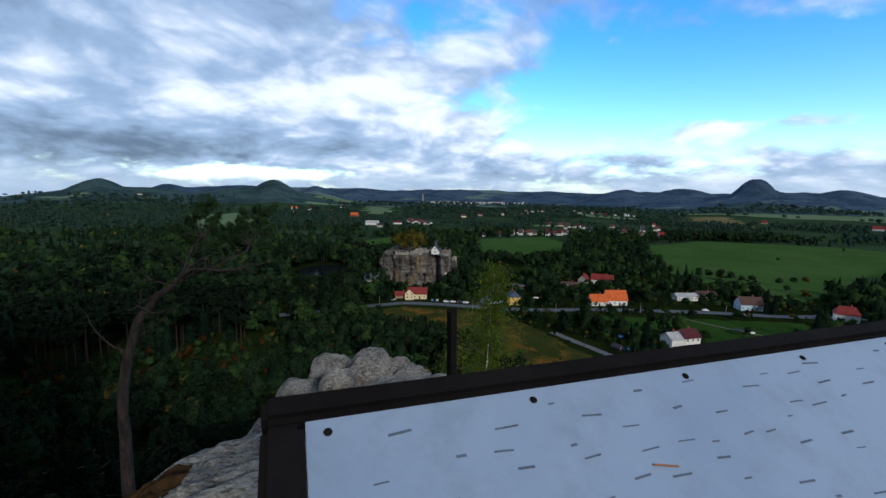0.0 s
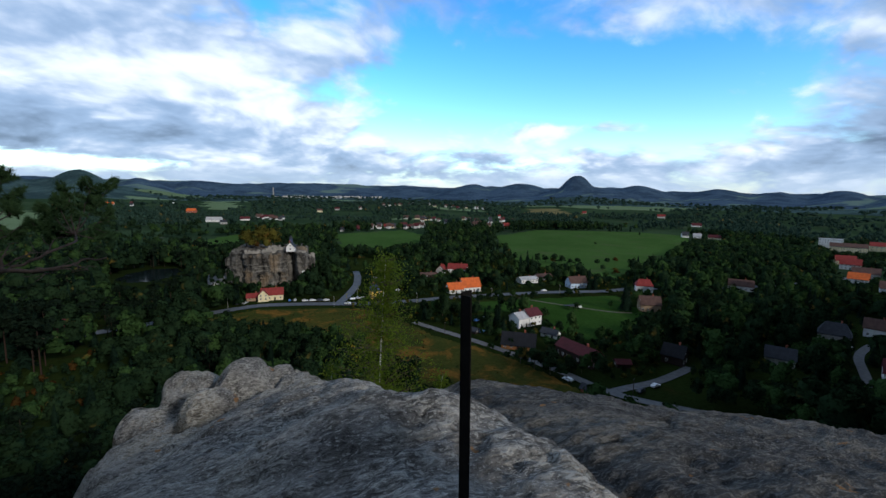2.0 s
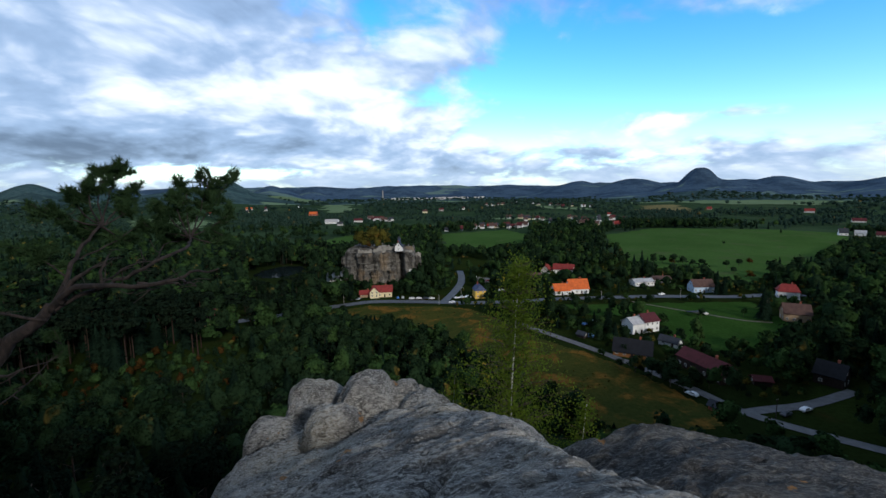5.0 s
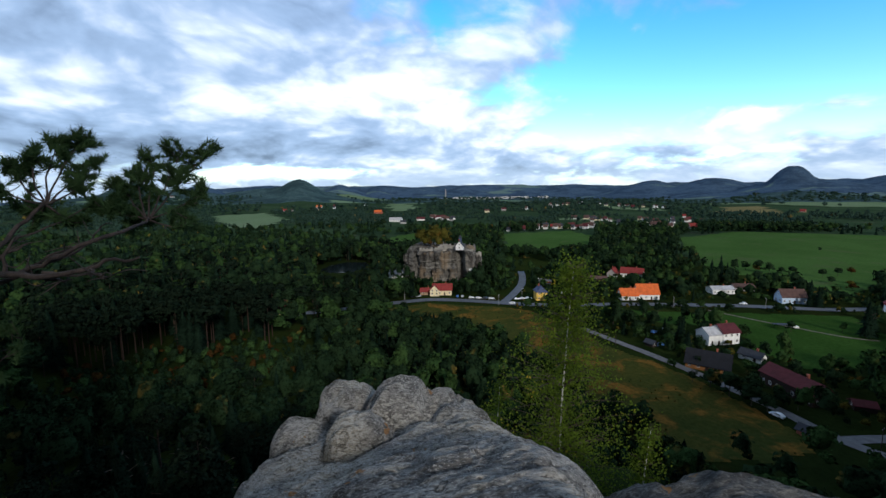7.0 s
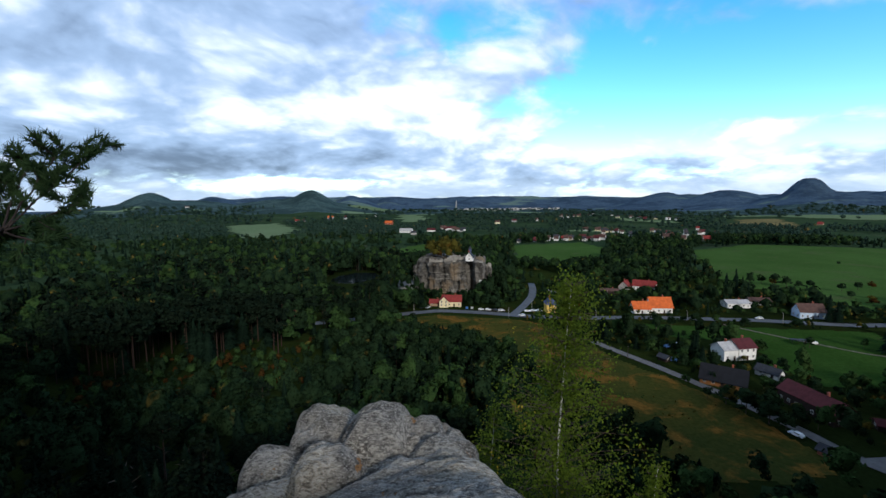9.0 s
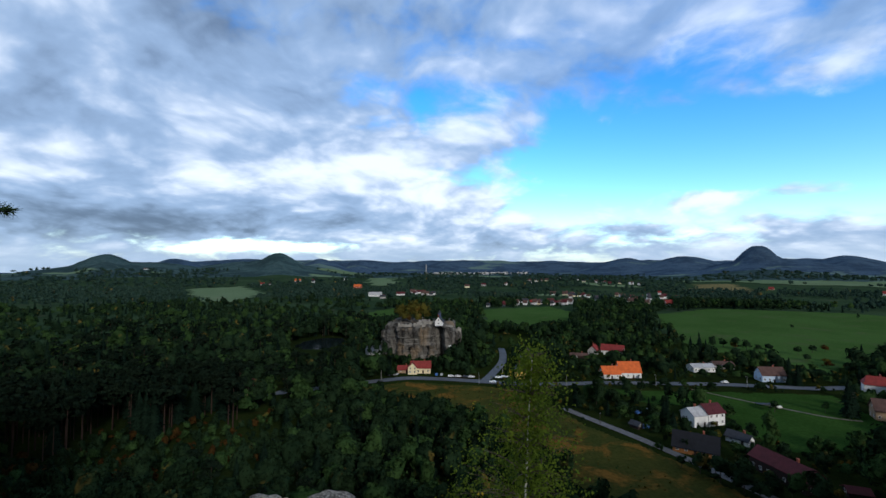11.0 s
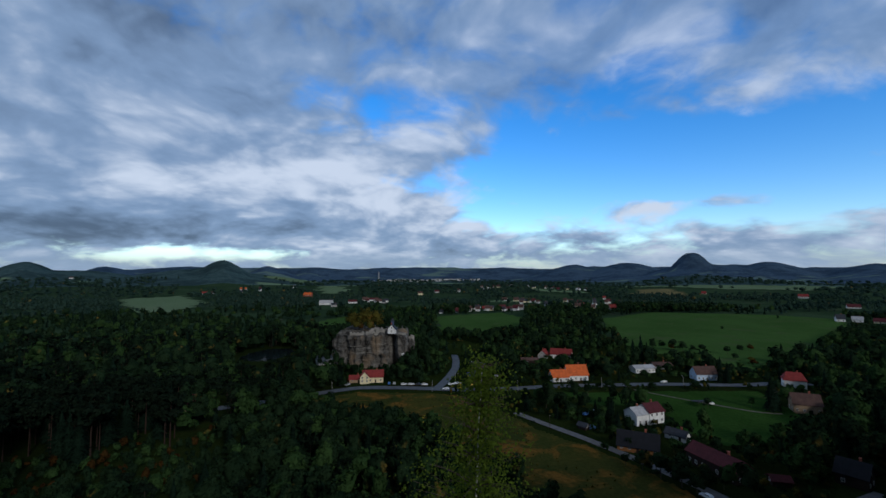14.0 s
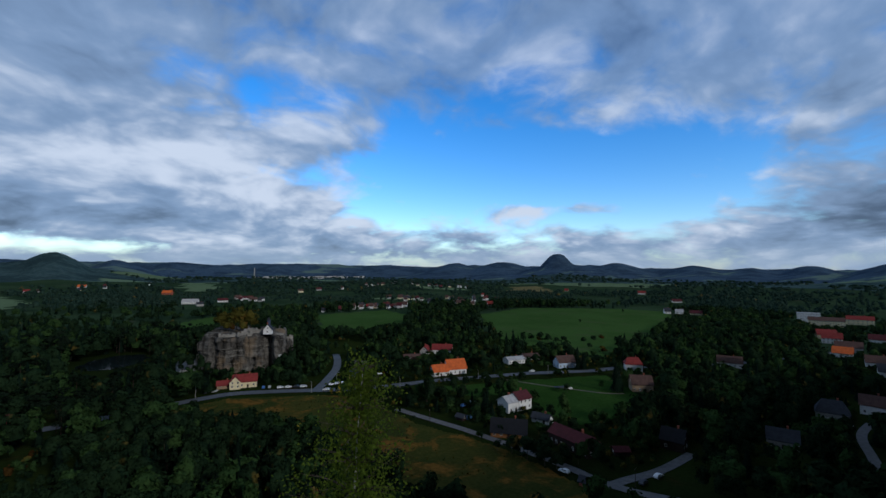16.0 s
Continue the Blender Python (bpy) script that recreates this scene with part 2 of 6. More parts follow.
leaf_birch = leaf_material("birch_leaves", (0.051, 0.085, 0.013), (0.101, 0.144, 0.017), autumn=(0.393, 0.267, 0.030), turned=0.04, grain=1.4, thin=0.45, gap_scale=0)
leaf_tuft = leaf_material("near_pine_needles", (0.014, 0.030, 0.013), (0.030, 0.056, 0.022), grain=2.0, thin=0.2, gap_scale=0)


def bark_material(name, dark, light, stretch=(3, 3, 0.8)):
    k = Mat(name, rough=0.9)
    n = k.noise(6, 6, 0.65, stretch=stretch)
    k.color(k.mix(k.ramp(n, 0.35, 0.68), dark, light))
    k.bump(n, 0.9, 0.03)
    return k.m


bark = bark_material("bark", (0.035, 0.026, 0.020), (0.12, 0.09, 0.07))
bark_pine = bark_material("pine_bark", (0.008, 0.006, 0.006), (0.034, 0.025, 0.022))
bark_trunk = bark_material("far_pine_bark", (0.0165, 0.0088, 0.0060), (0.0413, 0.0231, 0.0149), stretch=(1, 1, 0.3))


def birch_bark():
    k = Mat("birch_bark", rough=0.7)
    n = k.noise(9, 4, 0.7, stretch=(1.0, 1.0, 4.5))
    k.color(k.mix(k.ramp(n, 0.58, 0.66), (0.42, 0.41, 0.37), (0.05, 0.045, 0.04)))
    k.bump(n, 0.3, 0.01)
    return k.m


bark_birch = birch_bark()


def rock_material(name, bare, pale, flaky):
    k = Mat(name, rough=0.92, spec=0.12)
    big = k.noise(0.55, 4, 0.6)
    mid = k.noise(1.7, 8, 0.66, stretch=(1, 1, 1.6))
    ridge = k.noise(10, 5, 0.60, stretch=(0.8, 2.3, 2.3), distort=0.6)
    chips = k.noise(26, 4, 0.64, stretch=(0.8, 1.7, 1.7), distort=0.3)
    grit = k.noise(42, 4, 0.7)
    c = k.mix(k.ramp(mid, 0.36, 0.64), bare, pale)
    # worn sandy patches, dark blotches, then pale lichen in flakes along the ridges
    c = k.mix(k.ramp(big, 0.44, 0.62, 0, flaky), c, (0.46, 0.42, 0.345))
    c = k.mix(k.ramp(k.noise(1.3, 7, 0.70, distort=0.9), 0.54, 0.66, 0, 0.75), c, (0.072, 0.069, 0.065))
    c = k.mix(k.math("MULTIPLY", k.ramp(ridge, 0.52, 0.565), k.ramp(k.noise(1.1, 4, 0.6), 0.40, 0.60, 0.12, flaky)), c, (0.58, 0.555, 0.50))
    # crevice shade is put into the colour where ridges, chips and grit lie low
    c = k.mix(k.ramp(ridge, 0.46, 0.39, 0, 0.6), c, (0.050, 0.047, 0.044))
    c = k.mix(k.ramp(chips, 0.56, 0.62, 0, 0.7 * flaky), c, (0.68, 0.66, 0.61))
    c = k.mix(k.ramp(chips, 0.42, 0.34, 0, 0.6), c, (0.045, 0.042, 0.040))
    c = k.mix(k.ramp(k.noise(2.3, 4, 0.65), 0.665, 0.70, 0, 0.8), c, (0.40, 0.20, 0.07))
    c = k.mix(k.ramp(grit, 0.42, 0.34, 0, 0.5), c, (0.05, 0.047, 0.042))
    k.color(c)
    k.bump(k.math("ADD", k.math("ADD", k.math("MULTIPLY", chips, 0.45), ridge), k.math("ADD", k.math("MULTIPLY", mid, 0.8), k.math("MULTIPLY", grit, 0.18))), 1.0, 0.20)
    return k.m


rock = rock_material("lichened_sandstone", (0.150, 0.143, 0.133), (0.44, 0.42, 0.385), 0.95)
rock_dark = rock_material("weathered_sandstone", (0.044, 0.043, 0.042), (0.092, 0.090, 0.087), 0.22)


def cliff_material():
    k = Mat("castle_sandstone", rough=0.92, spec=0.15)
    strata = k.noise(0.075, 8, 0.68, stretch=(2.4, 2.4, 0.6), distort=0.6)
    ledge = k.noise(0.10, 5, 0.7, stretch=(0.35, 0.35, 3.0))
    fine = k.noise(0.9, 6, 0.72)
    c = k.mix(k.ramp(strata, 0.38, 0.60), (0.030, 0.029, 0.028), (0.180, 0.170, 0.150))
    c = k.mix(k.ramp(ledge, 0.54, 0.62, 0, 0.6), c, (0.31, 0.30, 0.265))
    c = k.mix(k.ramp(fine, 0.48, 0.64, 0, 0.8), c, (0.085, 0.072, 0.060))
    c = k.mix(k.ramp(k.noise(0.07, 3, 0.5, stretch=(1, 1, 0.7)), 0.56, 0.66, 0, 0.6), c, (0.27, 0.195, 0.120))
    k.color(c).bump(k.math("ADD", strata, k.math("ADD", fine, ledge)), 1.0, 1.6)
    return k.m


cliff = cliff_material()


def grass_material(name, a, b, c2=None, amount=0.0, scale=0.02):
    k = Mat(name, rough=0.95, spec=0.0)
    place = k.world_place()
    big = k.noise(scale, 5, 0.6, place=place)
    small = k.noise(0.6, 5, 0.7, place=place)
    c = k.mix(k.ramp(big, 0.34, 0.66), a, b)
    if c2:
        c = k.mix(k.math("MULTIPLY", k.ramp(k.noise(scale * 2.2, 6, 0.65, distort=0.5, place=place), 0.62 - amount, 0.74 - amount * 0.7), 0.85), c, c2)
    c = k.mix(k.ramp(small, 0.35, 0.70, 0.0, 0.5), c, tuple(v * 0.45 for v in a))
    k.color(c).bump(small, 0.7, 0.5)
    return k.m


ground_mat = grass_material("rough_ground", (0.012, 0.020, 0.006), (0.020, 0.032, 0.008), (0.034, 0.022, 0.008), 0.06, 0.012)
pasture_mat = grass_material("rough_pasture", (0.024, 0.048, 0.024), (0.040, 0.070, 0.035), (0.060, 0.066, 0.046), 0.05, 0.008)
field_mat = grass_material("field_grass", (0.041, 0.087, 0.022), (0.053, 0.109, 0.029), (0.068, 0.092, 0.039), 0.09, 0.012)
lawn_mat = grass_material("lawn_grass", (0.021, 0.054, 0.011), (0.031, 0.071, 0.015), (0.037, 0.051, 0.019), 0.02, 0.03)
meadow_mat = grass_material("meadow_grass", (0.032, 0.043, 0.012), (0.057, 0.057, 0.014), (0.194, 0.092, 0.021), 0.14, 0.030)
stubble_mat = grass_material("stubble", (0.15, 0.13, 0.06), (0.19, 0.16, 0.075), (0.10, 0.11, 0.04), 0.03, 0.01)
# field green made pale and bluish, with far haze in the colour
hazed_field_mat = grass_material("hazed_far_field", (0.115, 0.172, 0.089), (0.138, 0.196, 0.108), (0.184, 0.196, 0.127), 0.02, 0.004)
needle_mat = grass_material("needle_litter", (0.060, 0.030, 0.013), (0.042, 0.025, 0.012), (0.030, 0.021, 0.012), 0.05, 0.5)


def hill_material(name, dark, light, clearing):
    """Wooded hills far off, with clearings; distance haze is put into the colours."""
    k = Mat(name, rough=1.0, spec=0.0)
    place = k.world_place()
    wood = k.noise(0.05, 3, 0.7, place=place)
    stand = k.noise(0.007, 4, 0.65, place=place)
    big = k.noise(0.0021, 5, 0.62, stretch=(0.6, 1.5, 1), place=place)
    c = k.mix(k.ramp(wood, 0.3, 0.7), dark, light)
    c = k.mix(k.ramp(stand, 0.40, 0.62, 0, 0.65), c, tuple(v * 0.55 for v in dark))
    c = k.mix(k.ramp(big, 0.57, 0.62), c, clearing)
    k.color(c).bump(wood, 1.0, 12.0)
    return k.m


# the blue in these tones is painted haze, stronger on the range
hazed_hill_mat = hill_material("hazed_wooded_hill", (0.034, 0.066, 0.072), (0.064, 0.106, 0.104), (0.140, 0.205, 0.120))
hazed_range_mat = hill_material("hazed_far_range", (0.040, 0.072, 0.118), (0.064, 0.104, 0.150), (0.105, 0.160, 0.145))


def plain_material(name, base, vary=0.18, rough=0.85, scale=0.7, spec=0.25, metal=0.0, bump=0.2, dist=0.03):
    k = Mat(name, rough=rough, spec=spec, metal=metal)
    n = k.noise(scale, 6, 0.65)
    fine = k.noise(scale * 9, 4, 0.6)
    c = k.mix(k.ramp(n, 0.3, 0.72), tuple(v * (1 - vary) for v in base), tuple(min(1, v * (1 + vary)) for v in base))
    c = k.mix(k.ramp(fine, 0.55, 0.8, 0, 0.35), c, tuple(v * 0.6 for v in base))
    k.color(c).bump(fine, bump, dist)
    return k.m


def roof_material(name, base):
    k = Mat(name, rough=0.8, spec=0.25)
    w = k.n("ShaderNodeTexWave")
    w.wave_type, w.bands_direction = "BANDS", "Y"
    w.inputs["Scale"].default_value, w.inputs["Distortion"].default_value = 1.4, 0.4
    k.t.links.new(k.where, w.inputs["Vector"])
    n = k.noise(0.5, 6, 0.7)
    c = k.mix(k.ramp(n, 0.3, 0.7), tuple(v * 0.72 for v in base), tuple(v * 1.15 for v in base))
    c = k.mix(k.ramp(k.noise(4, 5, 0.7), 0.5, 0.7, 0, 0.5), c, tuple(v * 0.5 for v in base))
    k.color(c).bump(w.outputs["Fac"], 0.5, 0.06)
    return k.m


asphalt = plain_material("asphalt", (0.085, 0.095, 0.11), 0.2, 0.85, 0.25)
lane = plain_material("lane_asphalt", (0.115, 0.115, 0.118), 0.22, 0.9, 0.4)
gravel = plain_material("gravel_yard", (0.17, 0.16, 0.145), 0.25, 0.95, 0.3)
path_mat = plain_material("trodden_path", (0.13, 0.115, 0.085), 0.3, 0.95, 0.4)
white_wall = plain_material("white_render", (0.74, 0.74, 0.72), 0.08)
cream_wall = plain_material("cream_render", (0.72, 0.63, 0.40), 0.08)
yellow_wall = plain_material("yellow_render", (0.70, 0.46, 0.10), 0.08)
blue_wall = plain_material("pale_blue_render", (0.46, 0.58, 0.72), 0.08)
grey_wall = plain_material("grey_render", (0.36, 0.35, 0.33), 0.15)
brown_wall = plain_material("brown_render", (0.34, 0.24, 0.15), 0.15)
timber_dark = plain_material("dark_timber", (0.032, 0.021, 0.017), 0.3, 0.85, 2.0)
timber_warm = plain_material("warm_timber", (0.30, 0.13, 0.045), 0.25, 0.8, 1.0)
roof_red = roof_material("red_tiles", (0.23, 0.032, 0.028))
roof_orange = roof_material("orange_tiles", (0.62, 0.13, 0.030))
roof_wine = roof_material("wine_sheet_roof", (0.085, 0.016, 0.020))
roof_tar = roof_material("tarred_roof", (0.012, 0.013, 0.017))
roof_brown = roof_material("brown_tiles", (0.095, 0.052, 0.042))
roof_slate = roof_material("slate", (0.036, 0.040, 0.050))
roof_pale = roof_material("pale_sheet_roof", (0.42, 0.42, 0.43))
roof_blue = roof_material("blue_slate", (0.07, 0.09, 0.17))
stone_wall = plain_material("rubble_wall", (0.27, 0.255, 0.225), 0.3, 0.95, 0.4, bump=0.8, dist=0.3)
town_wall = plain_material("far_town_render", (0.52, 0.51, 0.48), 0.2)
concrete = plain_material("concrete", (0.32, 0.31, 0.29), 0.2, 0.9, 0.5)
brick_red = plain_material("red_brick", (0.30, 0.09, 0.055), 0.2, 0.85, 0.6)
pane_mat = Mat("window_glass", rough=0.12, spec=0.6).color((0.030, 0.034, 0.040)).m
frame_white = plain_material("white_window_frame", (0.70, 0.69, 0.66), 0.05)
water_mat = Mat("pond_water", rough=0.15, spec=0.02).color((0.006, 0.010, 0.010)).m
tyre_mat = Mat("tyre", rough=0.9).color((0.02, 0.02, 0.02)).m
post_mat = plain_material("rusted_iron", (0.007, 0.006, 0.005), 0.4, 0.8, 12, spec=0.1, metal=0.0, bump=0.5, dist=0.004)
panel_wood = plain_material("tarred_wood", (0.007, 0.006, 0.006), 0.35, 0.8, 5, spec=0.08, bump=0.5, dist=0.006)


def sheet_material():
    """A weathered white board, printed faintly, glossy."""
    k = Mat("weathered_board", rough=0.35, spec=0.4)
    dirt = k.noise(7, 8, 0.7)
    c = k.mix(k.ramp(dirt, 0.46, 0.74, 0, 0.45), (0.250, 0.330, 0.450), (0.16, 0.20, 0.26))
    c = k.mix(k.ramp(k.noise(2.2, 5, 0.6), 0.45, 0.75, 0, 0.5), c, (0.185, 0.255, 0.37))
    k.color(c).bump(k.noise(60, 3, 0.6), 0.15, 0.002)
    return k.m


sheet_mat = sheet_material()
ink_mat = plain_material("faded_ink", (0.085, 0.110, 0.155), 0.2, 0.6, 20)
car_paints = [plain_material("car_paint_" + n, c, 0.03, 0.3, 1.0, 0.5) for n, c in (("white", (0.75, 0.76, 0.77)), ("silver", (0.42, 0.44, 0.46)), ("dark", (0.04, 0.045, 0.06)), ("blue", (0.06, 0.16, 0.42)), ("red", (0.35, 0.03, 0.03)))]

# ---- the land ----
LOOKOUT = (0.0, 3.0, 74.8)
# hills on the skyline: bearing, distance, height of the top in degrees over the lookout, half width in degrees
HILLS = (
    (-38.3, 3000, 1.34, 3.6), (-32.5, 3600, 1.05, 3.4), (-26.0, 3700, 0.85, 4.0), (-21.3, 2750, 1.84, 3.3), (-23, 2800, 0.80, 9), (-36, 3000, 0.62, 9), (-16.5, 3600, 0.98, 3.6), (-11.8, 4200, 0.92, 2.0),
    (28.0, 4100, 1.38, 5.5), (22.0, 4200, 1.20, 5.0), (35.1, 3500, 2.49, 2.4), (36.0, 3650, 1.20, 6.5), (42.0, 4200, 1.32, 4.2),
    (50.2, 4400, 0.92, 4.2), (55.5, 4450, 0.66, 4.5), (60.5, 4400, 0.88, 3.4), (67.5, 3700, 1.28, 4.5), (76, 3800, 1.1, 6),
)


def land(x, y):
    """Height of the ground."""
    x, y = np.asarray(x, float), np.asarray(y, float)
    rx, ry = x, y - 2.0
    r = np.hypot(rx, ry)
    bearing = np.degrees(np.arctan2(rx, ry))
    # the lookout's own hill: a cliff, then a wooded slope, longer on the forest side
    foot = 100 + 95 * sstep(-8, -42, bearing) + 30 * sstep(40, 80, bearing)
    foot = foot + 420 * sstep(80, 120, np.abs(bearing))
    ledge = 7.5 + 3.5 * sstep(-25, 0, bearing) * sstep(35, 10, bearing)
    behind = sstep(75, 110, np.abs(bearing))
    slope = 43 * (1 - sstep(0, 1, np.clip((r - 12) / (foot - 12), 0, 1)) ** 0.75)
    cliff_part = 26 * (1 - sstep(ledge, ledge + 5 + 120 * behind, r))
    z = slope + cliff_part + fbm(x / 18, y / 18, 3, 5) * 5 * sstep(16, 40, r) * sstep(foot * 1.05, foot * 0.6, r)
    # the plateau behind the lookout: unseen, raised to shade the slope, most at left
    rim = sstep(68, 84, np.abs(bearing)) * sstep(10, 22, r) * sstep(620, 420, r)
    z = np.maximum(z, rim * (73 + 5 * sstep(30, 120, r) + 36 * sstep(-74, -96, bearing) * sstep(-179, -150, bearing) * sstep(25, 75, r)))
    # swells of the valley
    z = z + 7 * np.exp(-(((x - 430) / 210) ** 2) - ((y - 640) / 170) ** 2) + 4 * np.exp(-(((x + 20) / 60) ** 2) - ((y - 385) / 40) ** 2)
    z = z + 24 * sstep(600, 2200, r) + fbm(x / 420, y / 420, 3, 9) * 16 * sstep(500, 1800, r)
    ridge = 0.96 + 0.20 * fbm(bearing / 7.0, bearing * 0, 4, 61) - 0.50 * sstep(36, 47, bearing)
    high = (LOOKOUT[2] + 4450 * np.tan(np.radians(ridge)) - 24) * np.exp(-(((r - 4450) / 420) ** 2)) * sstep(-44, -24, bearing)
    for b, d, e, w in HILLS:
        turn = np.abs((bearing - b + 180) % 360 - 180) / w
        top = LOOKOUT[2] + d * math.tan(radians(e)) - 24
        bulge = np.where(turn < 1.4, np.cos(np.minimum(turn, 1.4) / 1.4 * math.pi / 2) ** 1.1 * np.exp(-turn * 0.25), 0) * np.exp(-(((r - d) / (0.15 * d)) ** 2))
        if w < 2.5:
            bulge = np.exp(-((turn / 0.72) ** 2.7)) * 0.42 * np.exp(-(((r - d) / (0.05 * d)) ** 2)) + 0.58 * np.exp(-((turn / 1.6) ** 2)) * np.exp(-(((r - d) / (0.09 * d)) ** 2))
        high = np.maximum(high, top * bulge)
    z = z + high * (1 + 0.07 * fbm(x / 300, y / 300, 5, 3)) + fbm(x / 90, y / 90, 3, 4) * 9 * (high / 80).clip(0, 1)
    return z + sstep(4000, 4800, r) * 60 * (np.abs(bearing) > 80)


def land1(x, y):
    return float(land(np.array([x]), np.array([y]))[0])


def build_ground():
    rings = np.concatenate((np.linspace(0, 30, 22), 30 * (4900 / 30) ** (np.arange(1, 190) / 189)))
    turns = np.radians(np.concatenate((np.arange(-62, 82, 0.42), np.arange(82, 298, 3.0))))
    R, T = np.meshgrid(rings, turns, indexing="ij")
    X, Y = R * np.sin(T), 2 + R * np.cos(T)
    Z = land(X, Y)
    n, m = R.shape
    idx = np.arange(n * m).reshape(n, m)
    a, b, c, d = idx[:-1, :], np.roll(idx, -1, 1)[:-1, :], np.roll(idx, -1, 1)[1:, :], idx[1:, :]
    tris = np.concatenate((np.stack((a, c, b), -1).reshape(-1, 3), np.stack((a, d, c), -1).reshape(-1, 3)))
    ob = new("ground", raw_mesh("ground", np.stack((X, Y, Z), -1).reshape(-1, 3), tris))
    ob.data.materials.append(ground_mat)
    ob.data.materials.append(hazed_hill_mat)
    ob.data.materials.append(hazed_range_mat)
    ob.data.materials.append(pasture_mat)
    # hazier colours from ring to ring outward
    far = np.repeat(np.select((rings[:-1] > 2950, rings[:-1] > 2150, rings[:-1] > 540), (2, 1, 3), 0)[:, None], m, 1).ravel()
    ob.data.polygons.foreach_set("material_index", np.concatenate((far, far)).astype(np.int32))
    ob.data.shade_smooth()
    return tagged(ob, "rough green valley ground rising to wooded hills", "ground", kind="structure")


build_ground()


def inside(x, y, poly):
    x, y = np.asarray(x, float), np.asarray(y, float)
    res = np.zeros(x.shape, bool)
    px, py = zip(*poly)
    j = len(poly) - 1
    for i in range(len(poly)):
        cross = (py[i] > y) != (py[j] > y)
        res ^= cross & (x < (px[j] - px[i]) * (y - py[i]) / (py[j] - py[i] + 1e-12) + px[i])
        j = i
    return res


def drape(name, poly, material, lift, step, label, category="field"):
    """A sheet of land cover laid over the ground within an outline, its edge a little ragged."""
    px, py = np.array(poly, float).T
    nx, ny = max(2, int((px.max() - px.min()) / step)), max(2, int((py.max() - py.min()) / step))
    gx, gy = np.meshgrid(np.linspace(px.min(), px.max(), nx), np.linspace(py.min(), py.max(), ny), indexing="ij")
    wob = step * 0.9
    ok = inside(gx + fbm(gx / step / 4, gy / step / 4, 2, 1) * wob * 2, gy + fbm(gx / step / 4, gy / step / 4, 2, 2) * wob * 2, poly)
    idx = np.arange(nx * ny).reshape(nx, ny)
    q = ok[:-1, :-1] & ok[1:, :-1] & ok[1:, 1:] & ok[:-1, 1:]
    a, b, c, d = idx[:-1, :-1][q], idx[1:, :-1][q], idx[1:, 1:][q], idx[:-1, 1:][q]
    used, inv_i = np.unique(np.concatenate((a, b, c, d)), return_inverse=True)
    k = len(a)
    a, b, c, d = inv_i[:k], inv_i[k : 2 * k], inv_i[2 * k : 3 * k], inv_i[3 * k :]
    X, Y = gx.ravel()[used], gy.ravel()[used]
    ob = new(name, raw_mesh(name, np.stack((X, Y, land(X, Y) + lift), -1), np.concatenate((np.stack((a, b, c), -1), np.stack((a, c, d), -1)))))
    dress(ob, material, smooth=True)
    OPEN.append(poly)
    return tagged(ob, label, category, kind="structure")


OPEN = []
BIG_FIELD = [(226, 425), (300, 655), (430, 735), (600, 690), (690, 625), (560, 500), (415, 405), (330, 360), (268, 318), (262, 345)]
MID_FIELD = [(45, 560), (55, 770), (100, 800), (190, 830), (210, 720), (150, 560), (100, 540)]
MEADOW = [(-50, 282), (-26, 293), (0, 288), (20, 284), (40, 276), (58, 240), (66, 214), (84, 190), (93, 170), (100, 145), (104, 128), (85, 118), (60, 120), (50, 135), (40, 156), (30, 182), (14, 212), (-8, 238), (-30, 258), (-52, 270)]
LAWN = [(100, 278), (228, 268), (215, 225), (200, 200), (180, 188), (140, 186), (134, 206), (140, 232), (128, 245), (108, 250)]
drape("field", BIG_FIELD, field_mat, 0.25, 4, "wide green hay field on a gentle swell")
drape("field", MID_FIELD, field_mat, 0.25, 6, "mown green field beyond the rock castle")
drape("meadow", MEADOW, meadow_mat, 0.12, 1.3, "rough olive meadow with rusty autumn patches", "meadow")
drape("lawn", LAWN, lawn_mat, 0.14, 1.6, "green grass beside the houses", "lawn")
drape("field", [(-127, 640), (-150, 700), (-100, 800), (-70, 760), (-75, 600), (-90, 560)], field_mat, 0.25, 6, "narrow green field between trees")
drape("field", [(-770, 1250), (-505, 870), (-395, 850), (-440, 1085), (-700, 1500)], hazed_field_mat, 0.9, 22, "pale green far field between woods")
drape("field", [(-345, 1600), (-217, 1310), (-160, 1660), (-250, 2050), (-400, 2350)], hazed_field_mat, 1.2, 30, "pale green far field before the town")
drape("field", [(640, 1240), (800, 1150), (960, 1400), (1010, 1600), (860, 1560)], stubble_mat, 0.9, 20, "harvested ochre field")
drape("field", [(900, 1750), (1350, 1350), (1750, 1500), (1450, 2000), (1100, 2080)], hazed_field_mat, 1.4, 34, "pale green far fields below the peak")
drape("field", [(-760, 2500), (-520, 2300), (-430, 2650), (-600, 3000), (-800, 2900)], hazed_field_mat, 1.6, 34, "far green clearing at a hill's foot")
drape("field", [(430, 1500), (640, 1420), (660, 1520), (480, 1640)], hazed_field_mat, 0.9, 20, "strip of far pasture")
drape("field", [(200, 1060), (420, 1000), (420, 1090), (230, 1180)], hazed_field_mat, 0.9, 18, "strip of pasture among houses")


